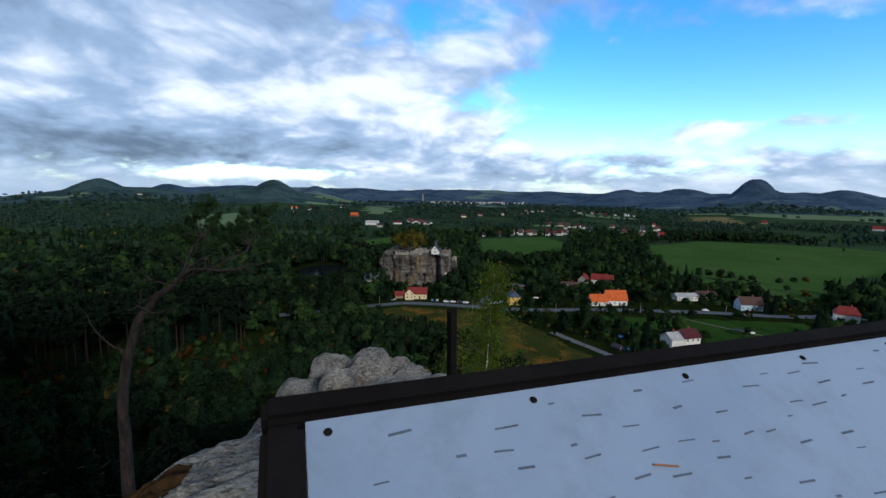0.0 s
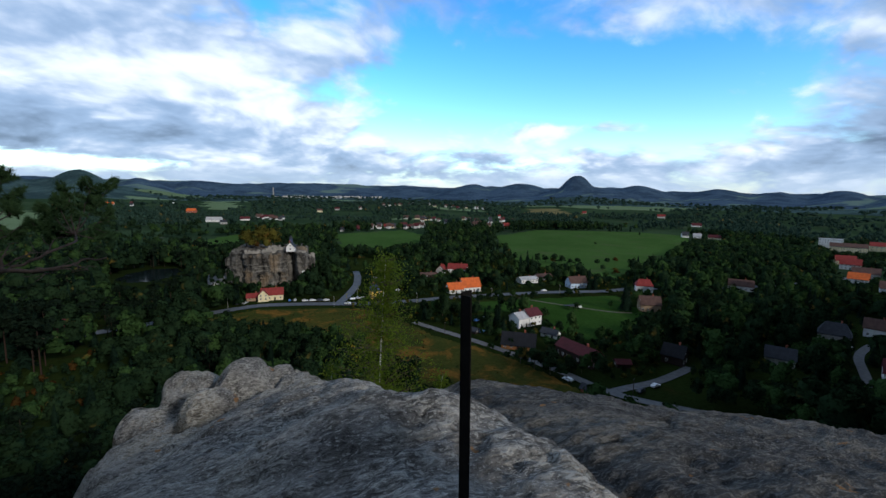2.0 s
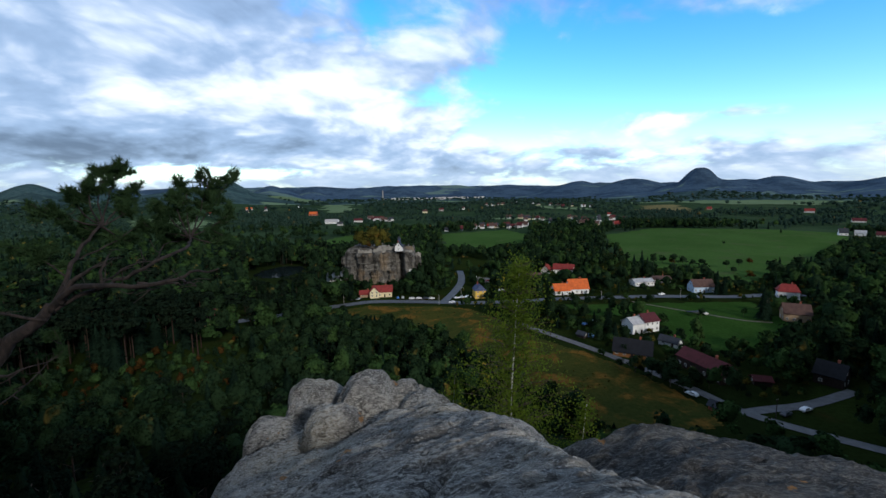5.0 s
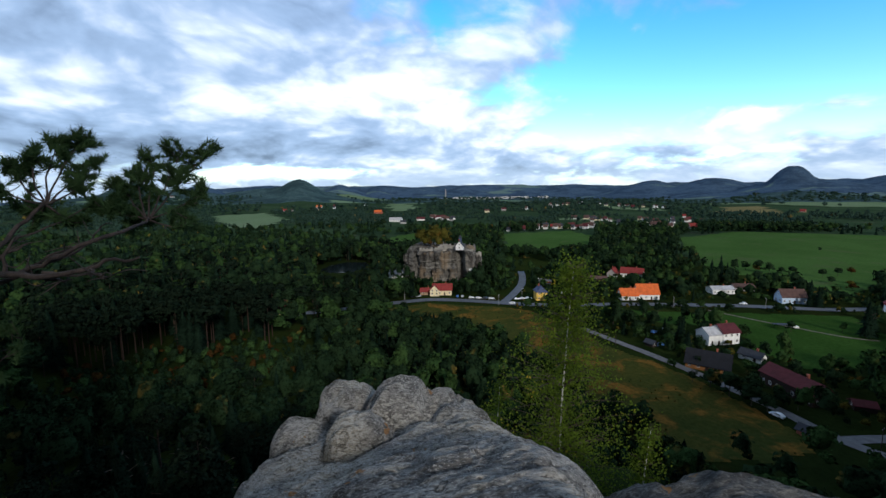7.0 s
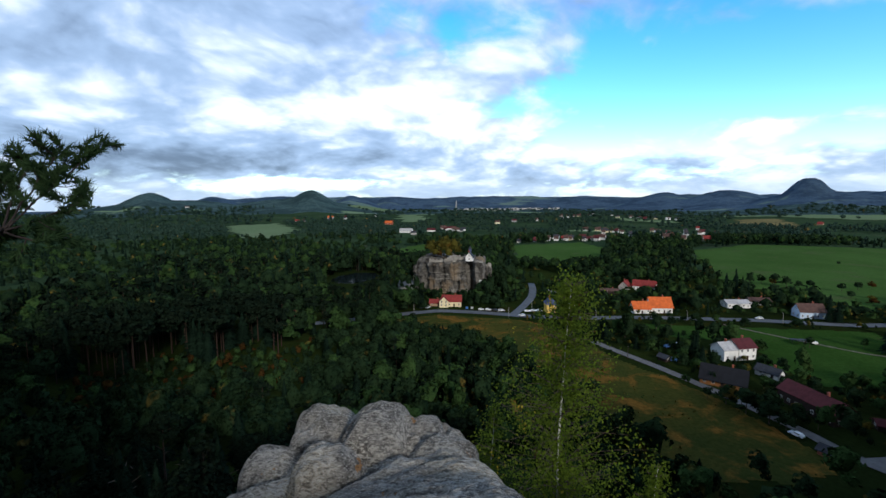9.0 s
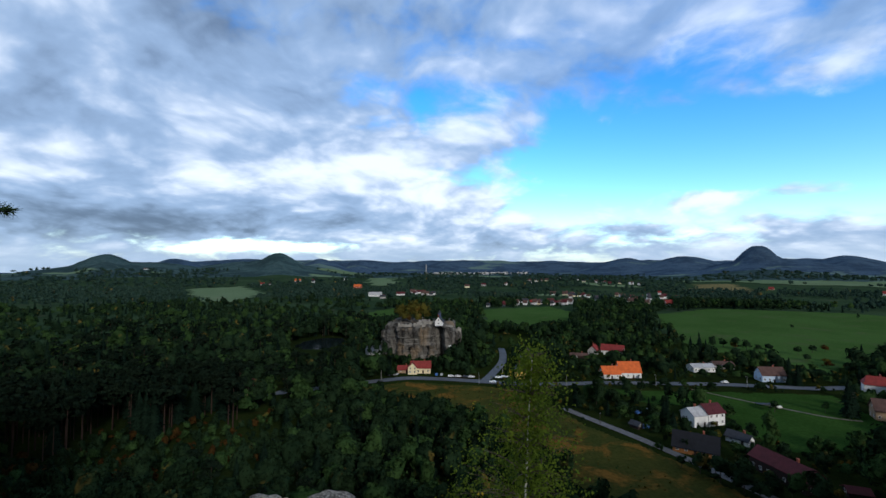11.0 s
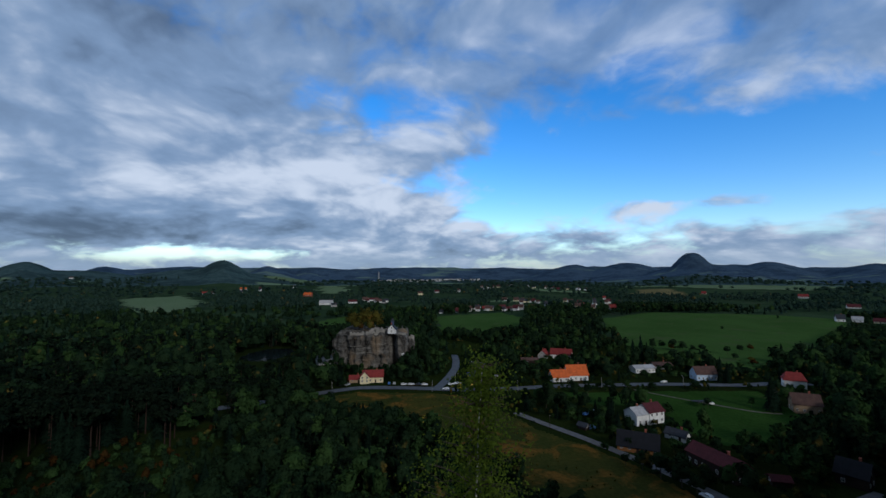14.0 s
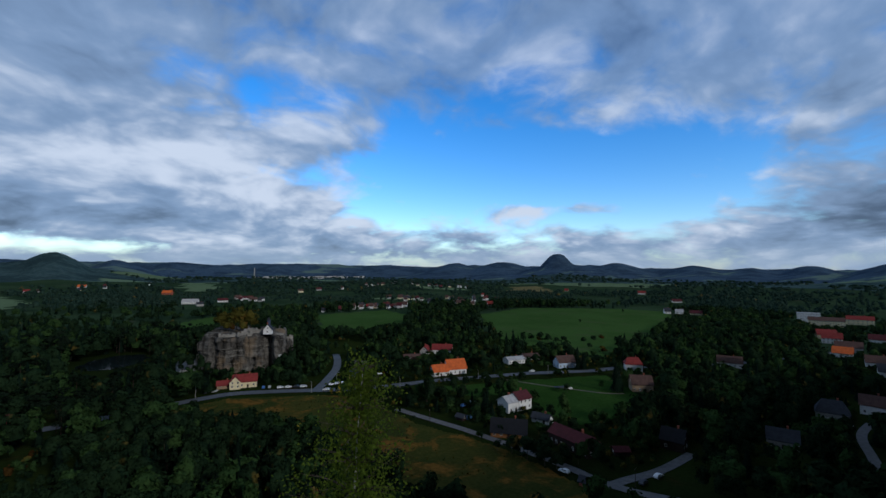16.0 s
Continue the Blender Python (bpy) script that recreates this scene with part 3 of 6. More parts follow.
def ribbon(name, points, width, material, lift, label, category="road", shown=1e9):
    """A road of even width along a line, laid over the ground."""
    p = np.array(points, float)
    t = np.concatenate(([0], np.cumsum(np.hypot(*np.diff(p, axis=0).T))))
    s = np.arange(0, t[-1], 3.0)
    c = np.stack((np.interp(s, t, p[:, 0]), np.interp(s, t, p[:, 1])), -1)
    for _ in range(6):
        c[1:-1] = (c[:-2] + 2 * c[1:-1] + c[2:]) / 4
    d = np.gradient(c, axis=0)
    d /= np.linalg.norm(d, axis=1)[:, None]
    side = np.stack((-d[:, 1], d[:, 0]), -1)
    rows = []
    for k in (-0.5, -0.17, 0.17, 0.5):
        e = c + side * width * k
        rows.append(np.stack((e[:, 0], e[:, 1], land(e[:, 0], e[:, 1]) + lift + (0.06 if abs(k) < 0.3 else 0)), -1))
    n = len(c)
    v = np.concatenate(rows)
    tris = []
    for k in range(3):
        i = np.arange(n - 1)
        a, b, c2, d2 = k * n + i, k * n + i + 1, (k + 1) * n + i + 1, (k + 1) * n + i
        tris += [np.stack((a, b, c2), -1), np.stack((a, c2, d2), -1)]
    ob = new(name, raw_mesh(name, v, np.concatenate(tris)))
    dress(ob, material)
    SEEN.extend((float(q[0]), float(q[1]), 0.6, width / 2) for q in c[::2] if -50 < q[0] < shown)
    ROADS.append((c, width))
    return tagged(ob, label, category, kind="structure")


SEEN, ROADS = [], []
ribbon("road", [(-110, 262), (-73, 279), (-50, 293), (-27, 303), (1, 299.5), (20, 295), (39, 290), (70, 289), (103, 293), (142, 291.5), (174, 290.5), (228, 281), (255, 284), (320, 268), (400, 262), (520, 270)], 8.0, asphalt, 0.22, "grey asphalt village road", shown=236)
ribbon("road", [(24, 296), (28, 306), (35, 326), (43, 352), (47, 380), (49, 412)], 6.0, asphalt, 0.20, "narrow asphalt side road")
ribbon("road", [(62, 240), (71, 223), (83.5, 201), (94.5, 178), (101, 162), (107, 147), (109, 136), (113, 128), (122, 118), (135, 106), (150, 90)], 4.4, lane, 0.24, "pale asphalt lane beside the meadow")
ribbon("road", [(110, 131), (120, 133), (133, 133), (147, 136.5), (164, 142)], 4.2, lane, 0.21, "pale lane turning off between houses")
ribbon("road", [(280, 138), (262, 133), (249, 127), (230, 114), (212, 103), (190, 92)], 3.8, lane, 0.22, "asphalt lane between hillside houses", shown=0)
ribbon("road", [(150, 278), (168, 254), (180, 240), (192, 226), (205, 222)], 1.6, path_mat, 0.30, "trodden footpath across the grass", "path")
drape("parking_yard", [(50, 362), (62, 384), (72, 372), (78, 356), (66, 350)], gravel, 0.24, 2, "grey gravel parking yard", "yard")
pond = drape("pond", [(-148, 420), (-146, 444), (-134, 470), (-112, 468), (-102, 448), (-106, 420), (-114, 402), (-132, 404)], water_mat, 0.15, 1.5, "dark still pond among trees", "pond")

# ---- the lookout: rock, panel, post, pine, birch ----
def rock_height(x, y, part_of="both"):
    crest = np.interp(y, (-8, 0, 2.1, 3.5, 4.5, 5.8, 6.9, 8.5, 10, 11, 14), (74.0, 73.72, 73.6, 73.48, 73.08, 72.55, 72.2, 71.58, 71.24, 71.0, 70.5))
    cx = np.interp(y, (0, 4, 6, 10), (0.2, 0.3, 0.6, -0.5))
    u = x - cx
    main = crest - np.where(u < 0, 0.20 * -u + 0.03 * u * u, 0.10 * u)
    xl = np.interp(y, (-6, 2, 3, 4, 4.6, 7, 9, 11), (-1.8, -2.35, -2.7, -2.72, -2.65, -3.2, -3.9, -4.2)) + 0.35 * fbm(y * 0.9, y * 0 + 3, 3, 21)
    xr = np.interp(y, (-6, 3, 5, 6, 7.2, 8.3, 10, 11.2), (1.9, 1.5, 0.92, 0.85, 0.95, 0.55, -0.1, -0.7)) + 0.2 * fbm(y * 1.3, y * 0 + 9, 3, 22)
    d = np.maximum(np.maximum(xl - x, x - xr), y - 11.3)
    k = np.maximum(d + 0.35, 0)
    main = main - np.minimum(1.5 * k**2, 2.2 * k) - np.maximum(k - 1.2, 0) * 5
    for bx, by, rx, ry, h in ((0.14, 3.42, 0.85, 0.42, 0.09), (0.75, 3.7, 0.5, 0.45, 0.06), (-1.0, 7.2, 0.9, 0.5, 0.12)):
        q = ((x - bx) / rx) ** 2 + ((y - by) / ry) ** 2
        main = main + h * np.sqrt(np.maximum(1 - q, 0)) ** 0.9
    # rounded knobs at the far end, with hollows round their feet
    for bx, by, rx, ry, top, h in ((-1.42, 10.05, 0.74, 0.66, 71.52, 0.62), (-2.62, 10.7, 0.68, 0.62, 71.20, 0.60), (-1.95, 9.0, 0.60, 0.46, 71.53, 0.55), (-3.25, 10.1, 0.62, 0.60, 70.72, 0.50), (-0.45, 9.9, 0.55, 0.8, 71.16, 0.30), (-0.72, 10.3, 0.34, 0.34, 71.22, 0.34)):
        q = ((x - bx) / rx) ** 2 + ((y - by) / ry) ** 2 + 0.70 * fbm(x * 1.5, y * 1.5, 3, 44)
        main = main - 0.14 * np.exp(-(((np.sqrt(np.maximum(q, 0)) - 1.0) / 0.17) ** 2))
        main = np.maximum(main, np.where(q < 1, top - h + h * np.sqrt(np.clip(1 - q, 0, 1)), -99))
    # a crease across the back of the rock
    main = main - 0.16 * np.exp(-(((x - y * 0.35 + 2.35) / 0.07) ** 2)) * sstep(3.9, 4.5, y) * sstep(6.2, 5.6, y)
    ridge = np.interp(x, (0.8, 1.3, 1.7, 2.4, 3.1, 4.5, 6.3, 8, 11.5), (71.3, 71.55, 71.76, 71.86, 71.76, 71.42, 70.95, 70.58, 69.85))
    far_edge = 7.2 - 0.04 * np.maximum(x - 5, 0)
    slab = ridge + 0.27 * (far_edge - y) - 0.012 * np.maximum(far_edge - y - 3.2, 0) ** 2 - 0.05 * np.maximum(1.2 - (far_edge - y), 0) ** 2
    e = np.maximum(np.maximum((1.32 + 0.12 * fbm(y, y * 0, 2, 8) - x) * sstep(4.2, 5.2, y) - 1 + sstep(4.2, 5.2, y), y - far_edge - 0.25), x - 11.5)
    k2 = np.maximum(e + 0.3, 0)
    slab = slab - np.minimum(1.3 * k2**2, 2 * k2) - np.maximum(k2 - 1.0, 0) * 5
    slab = np.where(x < xl + 0.6, slab - 9, slab)
    slab = np.where(y < 3.6, np.minimum(slab, crest - 0.25 - 0.12 * np.maximum(x - 1.5, 0)), slab)
    z = slab if part_of == "slab" else main if part_of == "main" else np.maximum(main, slab)
    rough = fbm(x * 1.1, y * 1.1, 5, 31) * 0.12 - np.abs(fbm(x * 2.0 + y * 0.8, y * 4.2 - x, 4, 33)) * 0.11 + fbm(x * 6, y * 11, 4, 35) * 0.045
    rough = rough - 0.05 * sstep(0.20, 0.30, fbm(x * 2.6, y * 3.4, 3, 37))
    near_post = np.exp(-(((x - 0.42) ** 2 + (y - 2.1) ** 2) / 0.3))
    return np.maximum(z + rough * (1 - 0.7 * near_post), 60)


def build_rock(gx, gy, part_of, material, label):
    X, Y = np.meshgrid(gx, gy, indexing="ij")
    Z = rock_height(X, Y, part_of)
    n, m = X.shape
    idx = np.arange(n * m).reshape(n, m)
    a, b, c, d = (idx[:-1, :-1].ravel(), idx[1:, :-1].ravel(), idx[1:, 1:].ravel(), idx[:-1, 1:].ravel())
    ob = new("rock", raw_mesh("rock", np.stack((X, Y, Z), -1).reshape(-1, 3), np.concatenate((np.stack((a, b, c), -1), np.stack((a, c, d), -1)))))
    dress(ob, material, smooth=True)
    return tagged(ob, label, "rock", kind="structure")


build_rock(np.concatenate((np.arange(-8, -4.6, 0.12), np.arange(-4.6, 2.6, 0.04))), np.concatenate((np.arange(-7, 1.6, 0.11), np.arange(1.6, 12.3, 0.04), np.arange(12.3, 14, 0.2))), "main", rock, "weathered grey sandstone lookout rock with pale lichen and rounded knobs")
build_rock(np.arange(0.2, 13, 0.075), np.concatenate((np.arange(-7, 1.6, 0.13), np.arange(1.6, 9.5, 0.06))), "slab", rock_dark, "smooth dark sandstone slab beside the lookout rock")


def rock1(x, y):
    return float(rock_height(np.array([float(x)]), np.array([float(y)]))[0])


def build_litter(cx, cy, rx, ry, label):
    """Fallen needles gathered in a hollow of the rock."""
    X, Y = np.meshgrid(np.linspace(cx - rx, cx + rx, 60), np.linspace(cy - ry, cy + ry, 60), indexing="ij")
    q = ((X - cx) / rx) ** 2 + ((Y - cy) / ry) ** 2 + 0.9 * fbm(X * 4, Y * 4, 3, 71)
    Z = rock_height(X, Y) + 0.035 * np.clip(1 - q, -1, 1) + 0.015 * fbm(X * 25, Y * 25, 2, 72)
    idx = np.arange(3600).reshape(60, 60)
    ok = (q < 1.0)
    f = ok[:-1, :-1] & ok[1:, :-1] & ok[1:, 1:] & ok[:-1, 1:]
    a, b, c, d = idx[:-1, :-1][f], idx[1:, :-1][f], idx[1:, 1:][f], idx[:-1, 1:][f]
    ob = new("needle_litter", raw_mesh("needle_litter", np.stack((X, Y, Z), -1).reshape(-1, 3), np.concatenate((np.stack((a, b, c), -1), np.stack((a, c, d), -1)))))
    dress(ob, needle_mat)
    tagged(ob, label, "needle litter", kind="stuff")


build_litter(0.62, 1.98, 0.30, 0.20, "dry brown needles and grass at the foot of the post")
build_litter(-2.15, 2.75, 0.42, 0.55, "rusty fallen pine needles on the edge of the rock")


def build_post():
    base = rock1(0.447, 2.090)
    h = 74.70 - base + 0.06
    post = empty("iron_post", pose(0.447, 2.090, base - 0.06, 0, -0.8, 25))
    bm = bmesh.new()
    add_box(bm, 0.066, 0.009, h, 0, 0.026, 0, bevel=0.0015)
    add_box(bm, 0.009, 0.052, h - 0.012, -0.0285, -0.005, 0, bevel=0.0015)
    part("angle_bar", bm, post_mat, post)
    part("cross_plate", box_bm(0.05, 0.006, 0.03, 0.004, 0.029, h - 0.06, bevel=0.001), post_mat, post)
    bm = bmesh.new()
    bmesh.ops.create_cone(bm, cap_ends=True, segments=8, radius1=0.07, radius2=0.05, depth=0.05, matrix=Matrix.Translation((0, 0, 0.06)))
    part("mortar_footing", bm, concrete, post)
    tagged(post, "rusted black iron railing post set in sandstone", "post")


build_post()


def build_panel():
    """A sloping reading board on two legs: its far edge is the higher one."""
    corner = Vector((0.175, 0.075, 75.056))
    turn = math.atan2(0.333, 0.944)
    L, D, F, E, tilt = 1.62, 0.72, 0.060, 0.048, PANEL_TILT
    m = Matrix.Translation(corner) @ Matrix.Rotation(turn, 4, "Z") @ Matrix.Rotation(radians(tilt), 4, "X")
    panel = empty("information_panel", m)
    part("board", box_bm(L, D, 0.008, L / 2, -D / 2, -0.008, bevel=0.001), sheet_mat, panel, "weathered pale board with faded print")
    for nm, sx, sy, x, y in (("frame_rail", L + 2 * F, E, L / 2, E / 2), ("frame_rail", L + 2 * F, E, L / 2, -D - E / 2), ("frame_stile", F, D, -F / 2, -D / 2), ("frame_stile", F, D, L + F / 2, -D / 2)):
        part(nm, box_bm(sx - 0.002, sy - 0.002, 0.072, x, y, -0.062, bevel=0.010), panel_wood, panel)
    part("backboard", box_bm(L - 0.01, D - 0.01, 0.02, L / 2, -D / 2, -0.030), panel_wood, panel)
    for x, y in ((0.03, -0.022), (0.36, -0.022), (0.69, -0.022), (1.02, -0.022), (1.32, -0.022), (1.59, -0.022), (0.03, -0.36), (1.59, -0.36), (0.03, -0.69), (0.5, -0.69)):
        bm = bmesh.new()
        bmesh.ops.create_uvsphere(bm, u_segments=10, v_segments=6, radius=0.0065, matrix=Matrix.Translation((x, y, 0.001)) @ Matrix.Diagonal((1, 1, 0.45, 1)))
        part("nail", bm, post_mat, panel, smooth=True)
    # print that can no longer be read, as short bars
    rng = random.Random(5)
    for row in range(15):
        y = -0.05 - row * 0.042
        x = 0.05 + rng.random() * 0.1
        while x < L - 0.12:
            w = 0.010 + rng.random() * 0.034
            if rng.random() < 0.85:
                part("print_bar", box_bm(w, 0.0015 + rng.random() * 0.0026, 0.0008, x + w / 2, y + rng.uniform(-0.02, 0.02), 0.0, rz=rng.uniform(-0.1, 0.1)), ink_mat, panel)
            x += w + 0.025 + rng.random() * 0.075
    part("straw", box_bm(0.042, 0.002, 0.002, 0.52, -0.165, 0.001, rz=-0.25), timber_warm, panel, "dry brown needle")
    for x in (0.12, L - 0.12):
        bm = box_bm(0.09, 0.09, 1.6, 0, 0, -1.6, bevel=0.006)
        leg = part("leg", bm, panel_wood, panel)
        leg.matrix_basis = Matrix.Translation((x, -D / 2, -0.05)) @ Matrix.Rotation(radians(-tilt), 4, "X")
    tagged(panel, "sloping information board in a dark tarred wooden frame", "information panel")


build_panel()


def tube(bm, pts, r0, r1, sides=7, wob=0.0, rng=None):
    """A tapering limb along points."""
    pts = [Vector(p) for p in pts]
    fine_pts = []
    for i in range(len(pts) - 1):
        p0, p1, p2, p3 = pts[max(i - 1, 0)], pts[i], pts[i + 1], pts[min(i + 2, len(pts) - 1)]
        for s in range(4):
            t = s / 4
            fine_pts.append(0.5 * ((2 * p1) + (p2 - p0) * t + (2 * p0 - 5 * p1 + 4 * p2 - p3) * t * t + (3 * p1 - p0 - 3 * p2 + p3) * t**3))
    fine_pts.append(pts[-1])
    n = len(fine_pts)
    rings = []
    for i, p in enumerate(fine_pts):
        d = (fine_pts[min(i + 1, n - 1)] - fine_pts[max(i - 1, 0)]).normalized()
        q = d.to_track_quat("Z", "Y")
        r = r0 + (r1 - r0) * i / (n - 1)
        if wob and rng:
            p = p + Vector((rng.uniform(-wob, wob), rng.uniform(-wob, wob), rng.uniform(-wob, wob)))
        rings.append([bm.verts.new(p + q @ Vector((r * math.cos(6.2832 * k / sides), r * math.sin(6.2832 * k / sides), 0))) for k in range(sides)])
    for a, b in zip(rings, rings[1:]):
        for k in range(sides):
            bm.faces.new((a[k], a[(k + 1) % sides], b[(k + 1) % sides], b[k]))
    bm.faces.new(rings[-1])
    bm.faces.new(list(reversed(rings[0])))
    return fine_pts


def needle_tuft(vs, ts, p, axis, rng, length=0.046, count=56, spread=1.0):
    """Needles round the end of a twig, as slim blades."""
    axis = Vector(axis).normalized()
    q = axis.to_track_quat("Z", "Y")
    for _ in range(count):
        a, tip = rng.uniform(0, 6.2832), rng.uniform(0.25, 1.25) * spread
        d = q @ Vector((math.cos(a) * math.sin(tip), math.sin(a) * math.sin(tip), math.cos(tip)))
        s = p - axis * rng.uniform(0, 0.10)
        w = d.cross(Vector((rng.uniform(-1, 1), rng.uniform(-1, 1), rng.uniform(-1, 1)))).normalized() * 0.0036
        e = s + d * length * rng.uniform(0.7, 1.2)
        k = len(vs)
        vs.extend((s - w, s + w, e))
        ts.append((k, k + 1, k + 2))


def build_pine():
    """A stunted pine at the rock's edge: two heads of upright tufts over bare grey limbs."""
    rng = random.Random(11)
    o = Vector((-3.9, 5.0, 70.2))
    pine = empty("pine_tree", Matrix.Translation(o))
    twigs, vs, ts = bmesh.new(), [], []

    def limb(name, pts, r0, r1, wob=0.010):
        bm = bmesh.new()
        got = tube(bm, [Vector(p) - o for p in pts], r0, r1, 8, wob, rng)
        part(name, bm, bark_pine, pine, smooth=True)
        return got

    def tuft(p, d):
        for _ in range(3):
            f = p + Vector((rng.gauss(0, 0.022), rng.gauss(0, 0.022), rng.gauss(0, 0.018)))
            needle_tuft(vs, ts, f, d + Vector((rng.gauss(0, 0.25), rng.gauss(0, 0.25), rng.gauss(0.1, 0.2))), rng, 0.058, 60)

    def living(pts, n, reach, start=0.35):
        """A living branch, with short upturned twigs that end in tufts."""
        line = limb("branch", pts, 0.0065, 0.0025, 0.006)
        tuft(line[-1], (line[-1] - line[-2]).normalized())
        n = n * 4 // 3
        for k in range(n):
            at = start + (1 - start) * (k + rng.random()) / n
            s = line[min(len(line) - 1, int(at * len(line)))]
            d = Vector((rng.gauss(0, 0.8), rng.gauss(0, 0.8), rng.gauss(0.35, 0.5))).normalized()
            e = s + d * reach * rng.uniform(0.5, 1.1)
            tube(twigs, [s, (s + e) / 2 + Vector((0, 0, -0.012)), e], 0.0035, 0.002, 4)
            tuft(e, d)

    limb("trunk", [(-3.9, 5.0, 70.2), (-3.86, 4.95, 71.6), (-3.8, 4.9, 72.7), (-3.66, 4.9, 73.45), (-3.36, 4.88, 73.98), (-2.97, 4.87, 74.28)], 0.085, 0.034, 0.015)
    fork = (-2.97, 4.87, 74.27)
    limb("limb", [fork, (-2.78, 4.78, 74.42), (-2.5, 4.70, 74.45), (-2.18, 4.66, 74.47), (-2.0, 4.70, 74.52), (-1.84, 4.72, 74.535)], 0.024, 0.005)
    limb("limb", [fork, (-2.8, 4.86, 74.36), (-2.58, 4.84, 74.44), (-2.36, 4.84, 74.54), (-2.2, 5.05, 74.64), (-2.28, 5.3, 74.66), (-2.35, 5.48, 74.69)], 0.015, 0.008)
    limb("limb", [fork, (-2.94, 5.0, 74.5), (-2.96, 5.18, 74.66), (-2.9, 5.33, 74.80)], 0.017, 0.010)
    two, one = (-2.35, 5.47, 74.68), (-2.9, 5.32, 74.79)
    living([two, (-2.28, 5.6, 74.84), (-2.22, 5.78, 75.02), (-2.15, 5.93, 75.20)], 8, 0.14)
    living([two, (-2.32, 5.6, 74.88), (-2.31, 5.72, 75.04), (-2.3, 5.8, 75.15)], 6, 0.13)
    living([two, (-2.42, 5.6, 74.85), (-2.47, 5.72, 74.99), (-2.5, 5.8, 75.08)], 6, 0.13)
    living([two, (-2.45, 5.55, 74.82), (-2.52, 5.64, 74.94), (-2.56, 5.7, 75.03)], 5, 0.12)
    living([two, (-2.48, 5.52, 74.78), (-2.58, 5.58, 74.88), (-2.64, 5.6, 74.93)], 6, 0.12)
    living([two, (-2.25, 5.58, 74.74), (-2.16, 5.7, 74.82), (-2.13, 5.74, 74.86)], 5, 0.10)
    living([two, (-2.45, 5.5, 74.70), (-2.56, 5.48, 74.74), (-2.63, 5.46, 74.76)], 6, 0.12)
    living([one, (-2.93, 5.45, 74.96), (-2.96, 5.6, 75.12), (-2.98, 5.73, 75.23)], 6, 0.12, 0.6)
    living([one, (-2.97, 5.42, 74.96), (-3.02, 5.54, 75.12), (-3.04, 5.62, 75.21)], 5, 0.12, 0.6)
    living([one, (-2.86, 5.45, 74.92), (-2.86, 5.58, 75.02), (-2.87, 5.66, 75.08)], 5, 0.11, 0.5)
    living([one, (-2.82, 5.42, 74.86), (-2.79, 5.5, 74.92)], 3, 0.09, 0.6)
    living([one, (-2.97, 5.33, 74.92), (-2.98, 5.34, 75.04), (-2.97, 5.34, 75.10)], 4, 0.10, 0.6)
    living([one, (-3.02, 5.32, 74.88), (-3.06, 5.32, 74.98), (-3.06, 5.3, 75.05)], 4, 0.12, 0.5)
    living([one, (-3.06, 5.31, 74.83), (-3.16, 5.3, 74.88), (-3.25, 5.3, 74.92)], 6, 0.14, 0.4)
    living([two, (-2.22, 5.52, 74.63), (-2.1, 5.58, 74.67)], 5, 0.12, 0.3)
    living([two, (-2.5, 5.6, 74.64), (-2.64, 5.68, 74.68)], 6, 0.13, 0.3)
    living([one, (-3.05, 5.42, 74.72), (-3.2, 5.5, 74.76)], 6, 0.13, 0.3)
    living([one, (-2.82, 5.36, 74.70), (-2.74, 5.42, 74.68)], 5, 0.11, 0.3)
    living([(-2.92, 5.1, 74.58), (-2.8, 5.3, 74.68), (-2.69, 5.46, 74.80)], 2, 0.05, 0.85)
    living([(-2.96, 5.0, 74.48), (-3.15, 5.1, 74.56), (-3.35, 5.15, 74.66)], 7, 0.15, 0.4)
    living([(-3.5, 4.88, 73.95), (-3.55, 5.0, 74.15), (-3.7, 5.1, 74.3)], 7, 0.18, 0.4)
    living([(-3.66, 4.9, 73.45), (-3.55, 5.3, 73.6), (-3.5, 5.6, 73.8)], 7, 0.18, 0.4)
    for pts, r in (
        (((-2.9, 4.84, 74.33), (-2.78, 4.86, 74.5), (-2.63, 4.9, 74.58)), 0.022), (((-2.55, 4.71, 74.45), (-2.53, 4.72, 74.57), (-2.52, 4.78, 74.66)), 0.012), (((-2.55, 4.80, 74.44), (-2.35, 4.74, 74.42), (-2.2, 4.72, 74.43)), 0.013),
        (((-2.06, 4.68, 74.50), (-1.98, 4.62, 74.47), (-1.93, 4.6, 74.46)), 0.008), (((-3.0, 4.86, 74.2), (-3.2, 4.75, 74.3), (-3.32, 4.7, 74.42)), 0.012), (((-3.2, 4.75, 74.3), (-3.34, 4.72, 74.31), (-3.5, 4.7, 74.28)), 0.009),
        (((-3.3, 4.87, 74.08), (-3.4, 4.75, 74.0), (-3.5, 4.68, 73.92)), 0.012), (((-2.45, 4.84, 74.5), (-2.38, 5.0, 74.56), (-2.36, 5.1, 74.66)), 0.010), (((-2.7, 4.85, 74.4), (-2.6, 5.0, 74.5), (-2.5, 5.1, 74.55)), 0.010), (((-2.3, 4.68, 74.47), (-2.2, 4.8, 74.44), (-2.12, 4.85, 74.42)), 0.008),
        (((-3.5, 4.88, 73.94), (-3.2, 4.7, 73.9), (-2.9, 4.6, 74.0)), 0.016), (((-3.7, 4.9, 73.3), (-3.95, 4.8, 73.55), (-4.1, 4.75, 73.9)), 0.016),
    ):
        twig = limb("dead_branch", pts, r, 0.003, 0.010)
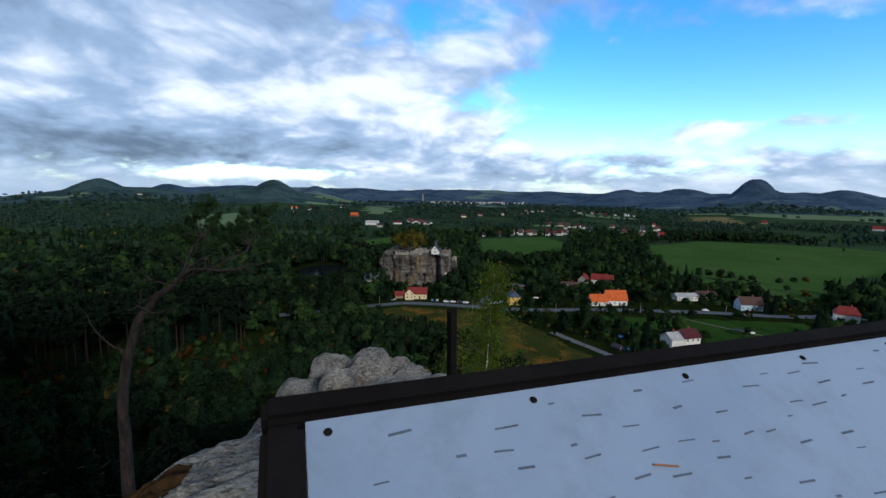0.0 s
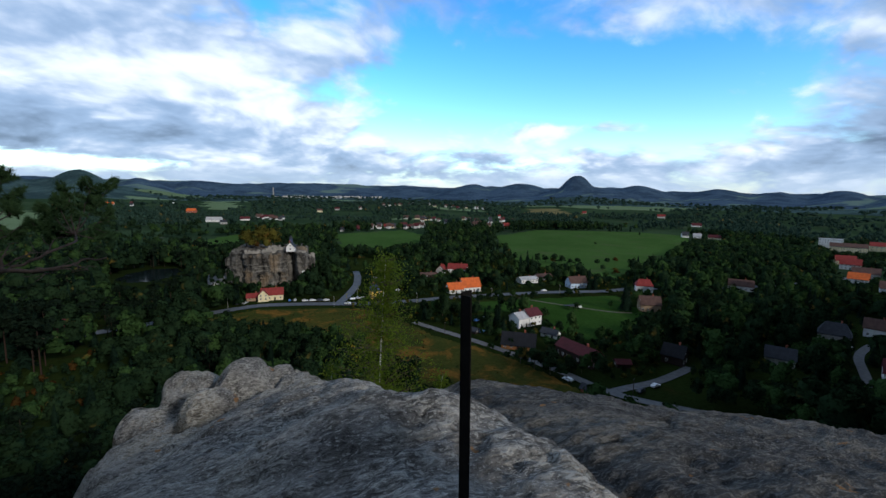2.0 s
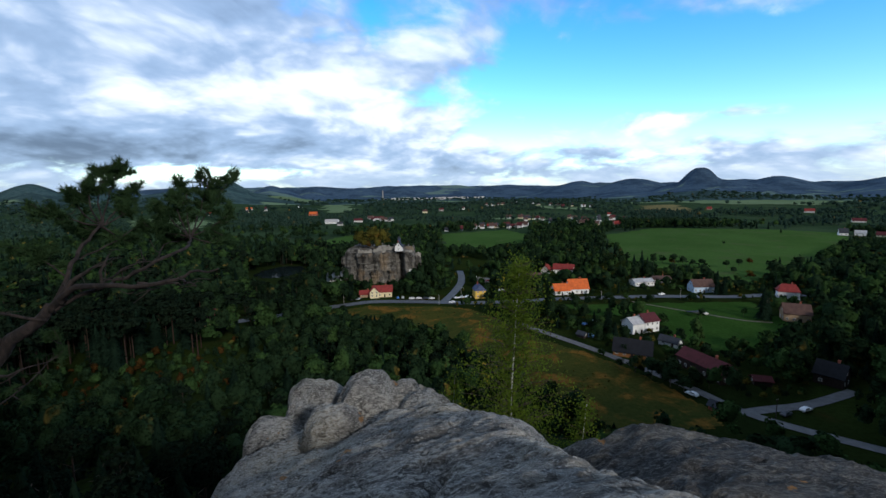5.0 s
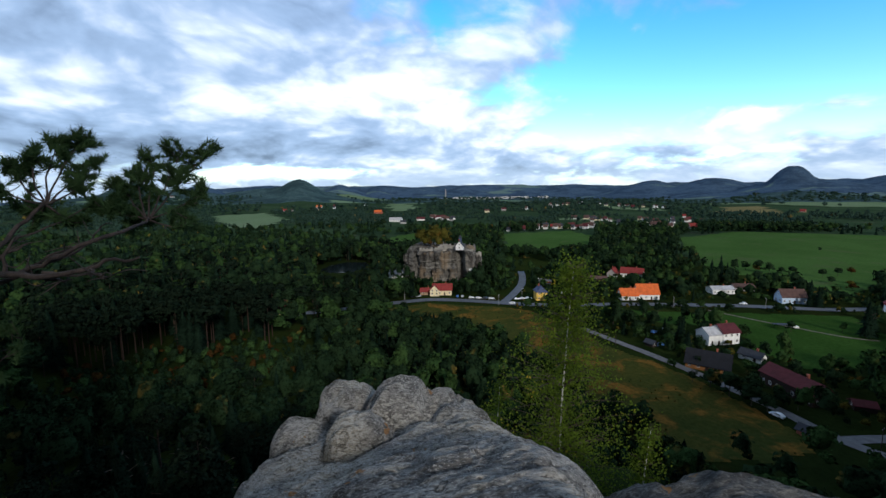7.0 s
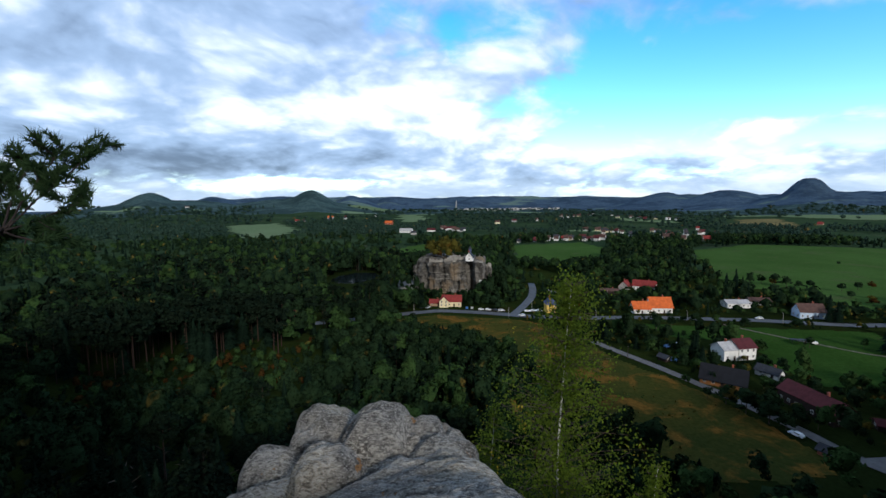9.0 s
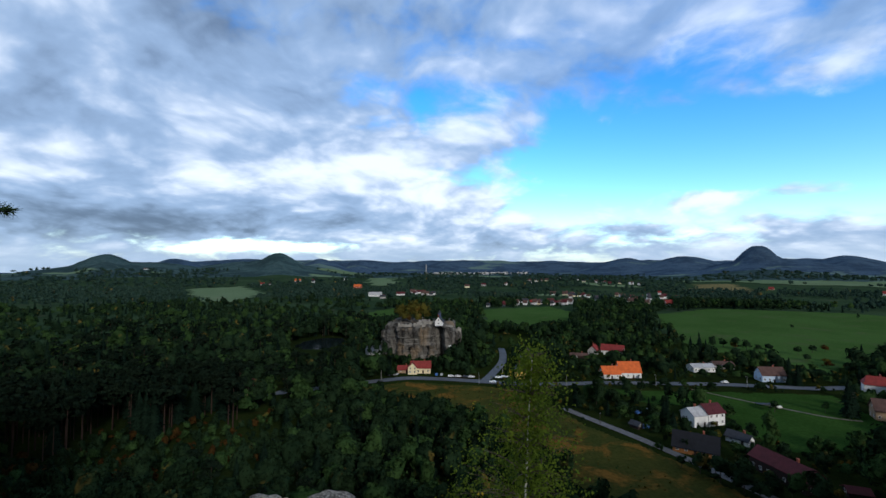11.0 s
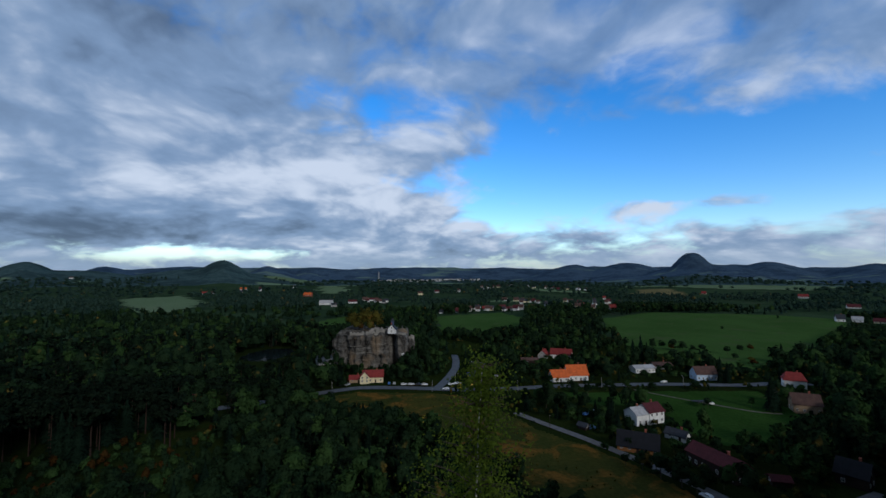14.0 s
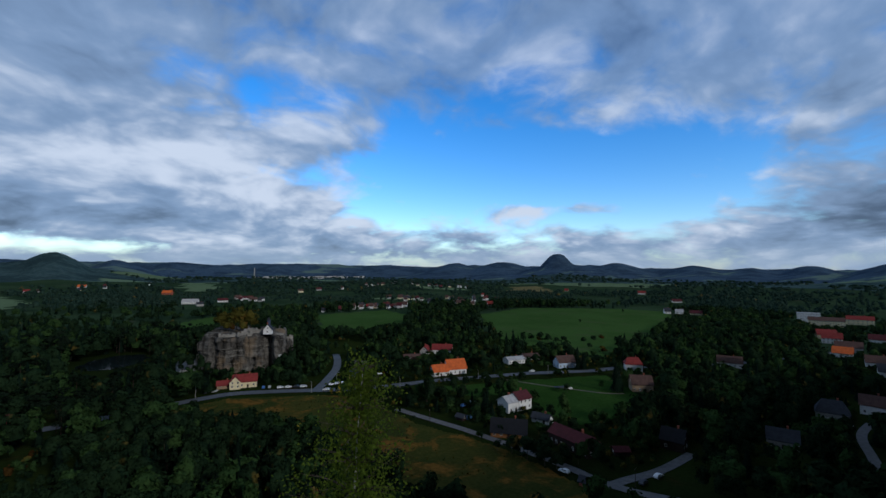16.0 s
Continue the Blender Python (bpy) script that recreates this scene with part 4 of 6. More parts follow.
        for base in twig[2::2]:
            d = Vector((rng.gauss(0.1, 1), rng.gauss(0, 0.8), rng.gauss(0.15, 0.5))).normalized() * rng.uniform(0.06, 0.18)
            tube(twigs, [base, base + d * 0.5 + Vector((0, 0, rng.uniform(-0.03, 0.03))), base + d], 0.004, 0.0015, 4)
    tagged(part("twig_spray", twigs, bark_pine, pine), kind="stuff")
    ob = new("needles", raw_mesh("needles", [tuple(v) for v in vs], ts))
    dress(ob, leaf_tuft, pine, "dark green needle tufts")
    tagged(pine, "gnarled stunted pine with bare grey limbs beside the lookout rock", "pine tree")


build_pine()


def leaf_cards(vs, ts, p, n, spread, size, rng, drop=0.0):
    for _ in range(n):
        c = p + Vector((rng.gauss(0, spread), rng.gauss(0, spread), rng.gauss(0, spread) - drop * rng.random()))
        u = Vector((rng.gauss(0, 1), rng.gauss(0, 1), rng.gauss(0, 1))).normalized()
        v = u.cross(Vector((rng.gauss(0, 1), rng.gauss(0, 1), rng.gauss(0, 1)))).normalized()
        s = size * rng.uniform(0.7, 1.25)
        k = len(vs)
        vs.extend((c - u * s, c + v * s * 0.62, c + u * s, c - v * s * 0.62))
        ts.extend(((k, k + 1, k + 2), (k, k + 2, k + 3)))


def build_birch(x, y, base, top, spread, seed, leaves, name="birch_tree", label="slender young birch with yellow-green leaves"):
    rng = random.Random(seed)
    tree = empty(name, pose(x, y, base))
    h = top - base
    bm = bmesh.new()
    spine = tube(bm, [(0, 0, 0), (0.02, 0, h * 0.3), (-0.03, 0.02, h * 0.55), (0.03, 0, h * 0.8), (0.12, 0, h)], 0.036, 0.006, 7, 0.008, rng)
    part("trunk", bm, bark_birch, tree, smooth=True)
    vs, ts, tw = [], [], bmesh.new()
    for k in range(leaves):
        f = 0.12 + 0.86 * k / leaves
        s = spine[min(len(spine) - 1, int(f * len(spine)))]
        a, reach = rng.uniform(0, 6.2832), spread * (1.1 - f) ** 1.1 * rng.uniform(0.12, 1.0)
        e = s + Vector((math.cos(a) * reach, math.sin(a) * reach, reach * rng.uniform(0.1, 0.7)))
        mid = (s + e) / 2 + Vector((0, 0, 0.08 * reach))
        tube(tw, [s, mid, e], 0.007, 0.002, 3)
        for q in (mid, e):
            leaf_cards(vs, ts, q, int(10 + 24 * (1 - f)), 0.075 * spread ** 0.5, 0.027, rng, 0.12)
    tagged(part("twig_spray", tw, bark, tree), kind="stuff")
    ob = new("leaves", raw_mesh("leaves", [tuple(v) for v in vs], ts))
    dress(ob, leaf_birch, tree)
    return tagged(tree, label, "birch tree")


build_birch(1.55, 10.6, 66.5, 73.45, 2.4, 3, 560)
build_birch(2.9, 10.2, 66.0, 70.6, 1.1, 9, 150, "birch_sapling", "low birch sapling with yellow-green leaves")
build_birch(0.4, 12.6, 64.0, 70.3, 1.3, 12, 170, "birch_sapling", "low birch sapling with pale green leaves")

# ---- the village ----
def roof_bm(L, D, h, over=0.5, hip=0.0, thick=0.22):
    """A pitched roof with thickness, its ridge along x; hip: how far the ridge draws in at the ends."""
    bm = bmesh.new()
    a, b = L / 2 + over, D / 2 + over
    drop = -over * h / (D / 2)
    out = []
    for dz in (0, -thick):
        out.append([bm.verts.new(p) for p in ((-a, -b, drop + dz), (a, -b, drop + dz), (a, b, drop + dz), (-a, b, drop + dz), (-a + hip, 0, h + dz), (a - hip, 0, h + dz))])
    t, u = out
    for f in ((0, 1, 5, 4), (2, 3, 4, 5)):
        bm.faces.new([t[i] for i in f])
        bm.faces.new([u[i] for i in reversed(f)])
    if hip:
        for f in ((1, 2, 5), (3, 0, 4)):
            bm.faces.new([t[i] for i in f])
            bm.faces.new([u[i] for i in reversed(f)])
        rim = ((0, 1), (1, 2), (2, 3), (3, 0))
    else:
        rim = ((0, 1), (1, 5), (5, 2), (2, 3), (3, 4), (4, 0))
    for i, j in rim:
        bm.faces.new((t[j], t[i], u[i], u[j]))
    return bm


def body_bm(L, D, h, rh, hip=0.0):
    bm = bmesh.new()
    a, b = L / 2, D / 2
    if hip or rh <= 0:
        return add_box(bm, L, D, h)
    v = [bm.verts.new(p) for p in ((-a, -b, 0), (a, -b, 0), (a, b, 0), (-a, b, 0), (-a, -b, h), (a, -b, h), (a, b, h), (-a, b, h), (-a, 0, h + rh - 0.2), (a, 0, h + rh - 0.2))]
    for f in ((0, 1, 5, 4), (2, 3, 7, 6), (1, 2, 6, 9, 5), (3, 0, 4, 8, 7), (4, 5, 9, 8), (6, 7, 8, 9)):
        bm.faces.new([v[i] for i in f])
    return bm


def flat_window():
    """One window: a frame with a cross bar, and its panes."""
    bm = bmesh.new()
    w, h = 1.1, 1.4
    for sx, sz, x, z in ((w, 0.11, 0, 0), (w, 0.11, 0, h - 0.11), (0.11, h - 0.22, -w / 2 + 0.055, 0.11), (0.11, h - 0.22, w / 2 - 0.055, 0.11), (0.07, h - 0.22, 0, 0.11)):
        add_box(bm, sx, 0.10, sz, x, 0, z)
    frame_me = bpy.data.meshes.new("window_frame")
    bm.to_mesh(frame_me), bm.free()
    frame_me.materials.append(frame_white)
    bm = box_bm(w - 0.2, 0.04, h - 0.2, 0, 0.0, 0.1)
    pane_me = bpy.data.meshes.new("pane")
    bm.to_mesh(pane_me), bm.free()
    pane_me.materials.append(pane_mat)
    return frame_me, pane_me


WINDOW_ME, PANE_ME = flat_window()


def window(parent, m, scale=1.0):
    w = new("window", WINDOW_ME)
    w.parent = parent
    w.matrix_basis = m @ Matrix.Diagonal((scale, 1, scale, 1))
    p = new("pane", PANE_ME)
    p.parent = w


def chimney(parent, x, y, z, h=1.6):
    bm = box_bm(0.7, 0.7, h, x, y, z)
    add_box(bm, 0.85, 0.85, 0.15, x, y, z + h)
    part("chimney", bm, brick_red, parent)


def house(name, x, y, turn, L, D, h, rh, wall, roof, label, hip=0.0, storeys=None, z=None, far=False, seen=True, group="", base=None):
    """A house with walls, roof, chimney, windows and a door; its front is local -y."""
    gz = land1(x, y) if z is None else z
    ob = empty(name, pose(x, y, gz - 0.2, 0, 0, turn))
    part("wall", body_bm(L, D, h + 0.2, rh, hip), wall, ob)
    if base:
        part("plinth", box_bm(L + 0.12, D + 0.12, 1.4), base, ob)
    r = part("roof", roof_bm(L, D, rh, 0.55, hip), roof, ob) if rh > 0 else part("roof", box_bm(L + 0.6, D + 0.6, 0.4), roof, ob)
    r.matrix_basis = Matrix.Translation((0, 0, h + 0.22))
    if rh > 1.5:
        chimney(ob, L * 0.18, D * 0.12, h + rh * 0.62, rh * 0.38 + 1.0)
    n = storeys or max(1, int(h / 2.9))
    step = 4.2 if far else 2.7
    k = max(1, int((L - 1.2) / step))
    for s in range(n):
        zz = 1.2 + s * (h - 0.3) / n
        for i in range(k):
            px = -L / 2 + (i + 0.5) * L / k
            if s == 0 and i == k // 2 and not far:
                part("door", box_bm(1.1, 0.1, 2.1, px, -D / 2 - 0.02, 0.2), timber_dark, ob)
                continue
            window(ob, Matrix.Translation((px, -D / 2 - 0.02, zz)), 1.25 if far else 1.0)
        if far:
            continue
        kd = max(1, int((D - 1.5) / 3.0))
        for side in (-1, 1):
            for i in range(kd):
                py = -D / 2 + (i + 0.5) * D / kd
                window(ob, Matrix.Translation((side * (L / 2 + 0.02), py, zz)) @ Matrix.Rotation(radians(90), 4, "Z"))
    if rh > 3 and not far and not hip:
        for side in (-1, 1):
            window(ob, Matrix.Translation((side * (L / 2 + 0.02), 0, h + 0.5)) @ Matrix.Rotation(radians(90), 4, "Z"), 0.8)
    if seen:
        SEEN.append((x, y, gz + (0.25 * h if not far else 0.1 * h) if seen is True else gz + seen * (h + rh), max(L, D) / 2))
    HOUSES.append((x, y, max(L, D) * 0.62))
    return tagged(ob, label, "house", group)


HOUSES = []
# round the rock castle and along the road
inn = house("inn", -19.5, 319.0, 1, 14, 8, 4.2, 3.8, cream_wall, roof_red, "cream rendered inn with a bright red roof below the castle rock")
w = part("wing", body_bm(9, 6.4, 4.8, 3.4), cream_wall, inn)
w.matrix_basis = Matrix.Translation((-5.5, -2.2, 0)) @ Matrix.Rotation(radians(90), 4, "Z")
w = part("wing_roof", roof_bm(9, 6.4, 3.4, 0.35), roof_red, inn)
w.matrix_basis = Matrix.Translation((-5.5, -2.2, 4.85)) @ Matrix.Rotation(radians(90), 4, "Z")
for q in (-1.6, 1.6):
    for zz in (1.3, 3.6):
        window(inn, Matrix.Translation((-5.5 + q, -6.74, zz)))
house("shed", -31.5, 319.0, 2, 8.5, 6, 2.6, 2.2, brown_wall, roof_red, "low annex with a red roof beside the inn")
house("villa", 50.3, 306, 94, 8.6, 7.6, 6.4, 3.6, yellow_wall, roof_blue, "yellow villa with a steep blue slate roof by the junction", hip=1.0)
house("farmhouse", 111, 308, 1, 11.5, 8.5, 3.6, 4.2, white_wall, roof_orange, "white farmhouse wing with an orange tiled roof")
house("farmhouse", 124.5, 310.5, 1, 14.5, 9.5, 4.4, 6.0, white_wall, roof_orange, "white farmhouse with a tall bright orange tiled roof")
house("house", 143, 388, -28, 18, 9, 4.2, 4.2, white_wall, roof_red, "long white house with a red roof among trees")
house("house", 128, 392, 60, 12, 8, 3.5, 4.0, grey_wall, roof_red, "grey house with a red roof among trees")
house("shed", 109, 372, -10, 14, 6, 2.6, 1.6, timber_dark, roof_brown, "brown timber shed behind the farmhouse")
house("hall", 184.5, 328, 3, 16, 9, 3.6, 1.8, white_wall, roof_pale, "low white workshop with a pale sheet roof")
house("house", 215, 301, -4, 15, 9, 4.8, 4.4, blue_wall, roof_brown, "pale blue house with a brown roof by the road")
house("shed", 206, 338, -4, 14, 8, 3, 2, grey_wall, roof_brown, "grey shed with a brown roof")
house("house", 127.0, 220.5, 14, 9.4, 9, 6.2, 3.2, white_wall, roof_wine, "white two-storey house with a dark red roof on the slope")
house("house", 118.6, 218.4, 14, 7.6, 8.6, 5.6, 2.6, white_wall, roof_pale, "white house wing with a bright pale sheet roof")
house("barn", 101.4, 186.3, -33, 16, 9.0, 2.8, 4.8, timber_warm, roof_tar, "barn with orange-brown boards and a dark slate roof beside the lane")
house("guesthouse", 120.2, 163.4, -79, 21.5, 8.2, 4.9, 3.0, timber_dark, roof_wine, "long dark timber guesthouse with a wine-red sheet roof beside the lane")
house("shed", 125.5, 196, -60, 9, 5, 2.6, 2.0, white_wall, roof_slate, "small white shed with a dark roof")
house("shed", 134.5, 151.8, -20, 6, 4.5, 2.2, 1.2, timber_dark, roof_wine, "low shed with a red roof behind the guesthouse")
# right of the road, on the village's slope
house("house", 259, 274, -34, 12, 9, 5.6, 4.2, white_wall, roof_red, "white house with a red hipped roof above the road", hip=2.5, seen=0.22)
house("house", 219, 226, -30, 12.5, 9.5, 5.2, 4.6, brown_wall, roof_brown, "ochre-brown house with a dark brown roof", seen=0.22)
house("house", 161, 149, -62, 9, 7.5, 4.4, 4.2, timber_dark, roof_tar, "dark timber gabled house between trees", seen=0.22)
house("house", 343, 258, -50, 17, 9.5, 4.2, 4.4, white_wall, roof_brown, "long white house with a brown roof", seen=0.22)
house("house", 302, 147, -64, 11, 9, 5.4, 4.6, white_wall, roof_brown, "white gabled house with a brown roof", seen=0.22)
house("house", 268, 148, -60, 13, 11, 5.4, 5.2, grey_wall, roof_slate, "grey house with a steep dark slate roof", hip=3, seen=0.22)
house("house", 207, 134, -55, 11, 8, 4.0, 4.0, grey_wall, roof_slate, "house with a dark blue roof hidden among trees", seen=0.22)
house("school", 738, 404, -58, 40, 13, 8.5, 4.5, cream_wall, roof_brown, "long cream school building", storeys=3)
house("school", 772, 446, -58, 28, 13, 14, 0, white_wall, roof_pale, "pale flat-roofed school block", storeys=4)
house("house", 566, 306, -60, 17, 11, 6, 5.5, white_wall, roof_red, "large white house with a red roof", seen=0.22)
house("house", 600, 330, -50, 18, 12, 5, 5.5, cream_wall, roof_red, "cream house with a red roof", seen=0.22)
house("house", 610, 285, -65, 18, 11, 5, 5, white_wall, roof_wine, "white house with a wine-red roof", seen=0.22)
house("house", 520, 268, -60, 20, 11, 5, 5, grey_wall, roof_brown, "grey house with a brown roof", seen=0.22)
house("house", 480, 252, -65, 14, 10, 4.6, 5, white_wall, roof_orange, "white house with an orange roof in the trees", seen=0.22)
house("house", 420, 192, -60, 14, 10, 4.6, 5, white_wall, roof_slate, "white house with a slate roof in the trees", seen=0.22)
house("house", 455, 215, -60, 16, 10, 4.6, 5, white_wall, roof_brown, "white house with a brown roof in the trees", seen=0.22)
house("house", 806, 398, -60, 30, 12, 8, 5, cream_wall, roof_red, "long cream house with a red roof", far=True)
house("house", 236, 104, -60, 13, 9, 4.4, 4.6, white_wall, roof_wine, "white house with a wine-red roof beside the lane", seen=0.22)
# in the forest
house("cottage", -119, 262, 20, 9, 7, 5, 4.0, brown_wall, roof_wine, "brown forest cottage with a red roof between tall trees", seen=False)
house("cottage", -62, 372, 30, 12, 8, 3.6, 4, white_wall, roof_pale, "cottage with a pale roof beside the castle rock")
house("cottage", -50, 385, 10, 9, 7, 3.6, 3.6, brown_wall, roof_red, "small brown cottage with a red roof")
# far houses
FAR = (
    (75, 826, 12, 9, white_wall, roof_slate), (105, 835, 9, 8, white_wall, roof_wine), (150, 862, 15, 10, white_wall, roof_brown), (166, 880, 12, 10, white_wall, roof_red), (178, 868, 9, 8, cream_wall, roof_brown),
    (212, 866, 14, 10, white_wall, roof_wine), (226, 858, 20, 9, white_wall, roof_wine), (240, 880, 12, 9, cream_wall, roof_brown), (200, 850, 10, 8, white_wall, roof_slate), (317, 945, 12, 11, white_wall, roof_slate),
    (440, 970, 16, 10, white_wall, roof_slate), (470, 975, 12, 9, white_wall, roof_brown), (406, 815, 22, 10, white_wall, roof_red), (380, 842, 12, 9, white_wall, roof_pale), (360, 880, 14, 9, white_wall, roof_brown),
    (-177, 1060, 60, 14, white_wall, roof_pale), (-120, 1100, 40, 12, white_wall, roof_wine), (-76, 1205, 50, 16, white_wall, roof_wine), (-100, 1240, 30, 14, grey_wall, roof_brown), (-40, 1150, 22, 12, white_wall, roof_slate), (-150, 1000, 24, 12, grey_wall, roof_slate),
    (-283, 1365, 46, 16, brick_red, roof_orange), (661, 1595, 28, 16, white_wall, roof_pale), (530, 1818, 26, 16, white_wall, roof_slate), (495, 1948, 30, 18, white_wall, roof_pale), (600, 1700, 30, 16, white_wall, roof_red), (450, 1850, 26, 16, white_wall, roof_wine),
    (646, 596, 20, 12, white_wall, roof_slate), (668, 590, 24, 12, white_wall, roof_pale), (690, 574, 36, 14, cream_wall, roof_wine), (948, 1300, 24, 18, brown_wall, roof_red), (560, 1660, 24, 14, white_wall, roof_brown), (380, 1700, 26, 14, cream_wall, roof_brown),
    (330, 1650, 24, 14, cream_wall, roof_brown), (-640, 1500, 26, 14, white_wall, roof_red), (-560, 1620, 40, 16, white_wall, roof_orange), (-520, 1690, 26, 14, white_wall, roof_wine), (-1500, 2150, 40, 18, white_wall, roof_brown),
    (280, 1010, 14, 10, white_wall, roof_brown), (330, 1040, 14, 10, white_wall, roof_brown), (300, 1120, 14, 10, white_wall, roof_slate), (420, 1100, 16, 10, cream_wall, roof_brown), (480, 1060, 14, 10, white_wall, roof_slate), (540, 1130, 14, 10, white_wall, roof_red),
    (-420, 1780, 26, 14, white_wall, roof_pale), (120, 1500, 30, 14, grey_wall, roof_wine), (60, 1420, 28, 14, cream_wall, roof_brown), (200, 1560, 30, 14, white_wall, roof_brown), (1030, 1040, 40, 16, white_wall, roof_red), (900, 800, 40, 14, white_wall, roof_wine),
)
rng_far = random.Random(4)
HAMLETS = ((165, 872, 60, 16, 5), (235, 878, 40, 16, 5), (440, 970, 60, 34, 8), (-110, 1150, 80, 60, 6), (340, 1060, 90, 50, 7), (590, 1640, 120, 80, 6), (395, 850, 40, 26, 4), (-560, 1560, 90, 70, 4), (300, 1640, 120, 60, 4))
WALLS, ROOFS = (white_wall, white_wall, white_wall, cream_wall, grey_wall), (roof_brown, roof_slate, roof_wine, roof_brown, roof_slate)
for hx, hy, sx, sy, count in HAMLETS:
    FAR += tuple((hx + rng_far.uniform(-sx, sx), hy + rng_far.uniform(-sy, sy), rng_far.uniform(14, 26), rng_far.uniform(10, 13), rng_far.choice(WALLS), rng_far.choice(ROOFS)) for _ in range(count))
for fx, fy, fl, fd, fw, fr in FAR:
    tone = {white_wall: "white", cream_wall: "cream", grey_wall: "grey", brown_wall: "brown", brick_red: "brick"}[fw]
    rtone = {roof_slate: "slate", roof_red: "red", roof_wine: "wine-red", roof_brown: "brown", roof_pale: "pale sheet", roof_orange: "orange"}[fr]
    house("house", fx, fy, rng_far.uniform(-25, 15) - math.degrees(math.atan2(fx, fy)) * 0.7, fl * 0.52, fd * 0.7, 3.2 + rng_far.random() * 2.5, 3.5 + rng_far.random() * 2.5, fw, fr, f"distant {tone} house with a {rtone} roof", far=True, seen=len(HOUSES) < 100 and fl * 2 == int(fl * 2), group="houses beyond the fields")


def town():
    """A town many hours off: small pale blocks before the hills, with a chimney."""
    rng = random.Random(8)
    bm = bmesh.new()
    for _ in range(80):
        b, d = radians(rng.gauss(2.6, 2.6)), rng.uniform(3050, 3500)
        x, y = d * math.sin(b), d * math.cos(b)
        add_box(bm, rng.uniform(14, 46), rng.uniform(10, 16), rng.uniform(7, 16), x, y, land1(x, y) - 1, rng.uniform(-0.4, 0.4))
    ob = part("town", bm, town_wall)
    tagged(ob, "pale blocks of a far town before the hills", "town", kind="stuff")
    x, y = -165, 3200
    bm = bmesh.new()
    bmesh.ops.create_cone(bm, cap_ends=True, segments=12, radius1=5, radius2=3, depth=70, matrix=Matrix.Translation((0, 0, 35)))
    ob = part("factory_chimney", bm, concrete)
    ob.location = (x, y, land1(x, y))
    tagged(ob, "tall pale factory chimney at the far town", "chimney")


town()


def castle():
    """The castle rock: a steep block of sandstone with galleries cut into it and ruined walls on top."""
    ob = empty("castle_rock", pose(0, 0, land1(-20, 380) - 3))

    def block(name, outline, height, rows, seed, steps):
        """A standing block of rock: ledges across it, clefts down it, a broken top."""
        p = np.array(outline, float)
        q = np.vstack((p, p[:1]))
        run = np.concatenate(([0], np.cumsum(np.hypot(*np.diff(q, axis=0).T))))
        at = np.linspace(0, run[-1], steps + 1)[:-1]
        ox, oy = np.interp(at, run, q[:, 0]), np.interp(at, run, q[:, 1])
        cx, cy = ox.mean(), oy.mean()
        nx, ny = ox - cx, oy - cy
        far = np.hypot(nx, ny)
        nx, ny = nx / far, ny / far
        verts = []
        for k in range(rows + 1):
            f = k / rows
            z = -1 + (height + 1) * f
            out = 1.6 * (1 - f) ** 2 + 2.2 * fbm(at / 9, at * 0 + z / 30, 3, seed) + 1.3 * fbm(at / 2.6, at * 0 + z / 3.0, 4, seed + 1) + 0.5 * np.sign(fbm(at / 16, at * 0 + z / 3.6, 2, seed + 2))
            out = out - 1.5 * np.exp(-(((at + 1.2 * fbm(at * 0 + z / 6, at * 0, 2, seed + 3)) % 8.7 - 4) / 0.45) ** 2) - 0.9 * np.exp(-((z - height * 0.62 - fbm(at / 12, at * 0, 2, seed + 4)) / 0.5) ** 2)
            out = out - 2.6 * max(0.0, (f - 0.93) / 0.07) ** 2
            top = (fbm(at / 6, at * 0, 3, seed + 5) * 2.0 + 1.0 * np.sign(fbm(at / 7, at * 0, 2, seed + 6))) * f**6
            verts.append(np.stack((ox + nx * out, oy + ny * out, z + top), -1))
        n = steps
        v = np.concatenate(verts + [np.array([[cx, cy, height + 0.6]])])
        i = np.arange(n)
        j = (i + 1) % n
        tris = []
        for k in range(rows):
            tris += [np.stack((k * n + i, k * n + j, (k + 1) * n + j), -1), np.stack((k * n + i, (k + 1) * n + j, (k + 1) * n + i), -1)]
        tris.append(np.stack((rows * n + i, rows * n + j, np.full(n, (rows + 1) * n)), -1))
        return dress(new(name, raw_mesh(name, v, np.concatenate(tris))), cliff, ob)

    outline = [(-51.5, 378), (-51, 366), (-47, 362), (-42, 361), (-40.5, 357), (-34, 355.6), (-28, 357), (-22, 355.4), (-15, 356.5), (-11, 358), (-9.4, 361.8), (-6, 361.8), (-4.4, 356.5), (-2.4, 351.5), (3.4, 352.6), (5.0, 357), (5.6, 368), (6, 392), (-2, 404), (-22, 410), (-46, 404)]
    block("rock_block", outline, 27.2, 48, 3, 380)
    block("rock_pillar", [(-16, 358), (-15.4, 351.4), (-12.8, 349.5), (-10.4, 350.6), (-10, 358)], 15.5, 26, 31, 70)
    block("rock_shoulder", [(4.2, 380), (4.4, 366), (8, 364.6), (10.6, 368), (10.8, 382)], 21.0, 30, 41, 90)
    block("rock_shoulder", [(-54, 380), (-54.5, 368), (-51, 364), (-47, 364), (-46, 378)], 22.5, 30, 51, 90)
    block("rock_pillar", [(-30.5, 357), (-30, 353.8), (-26.5, 353.2), (-25.2, 356.8)], 9.5, 18, 61, 60)
    part("pale_patch", box_bm(2.6, 0.7, 4.6, 1.2, 352.2, 8.2, bevel=0.3), white_wall, ob, "bright pale patch of stone")
    rng = random.Random(2)
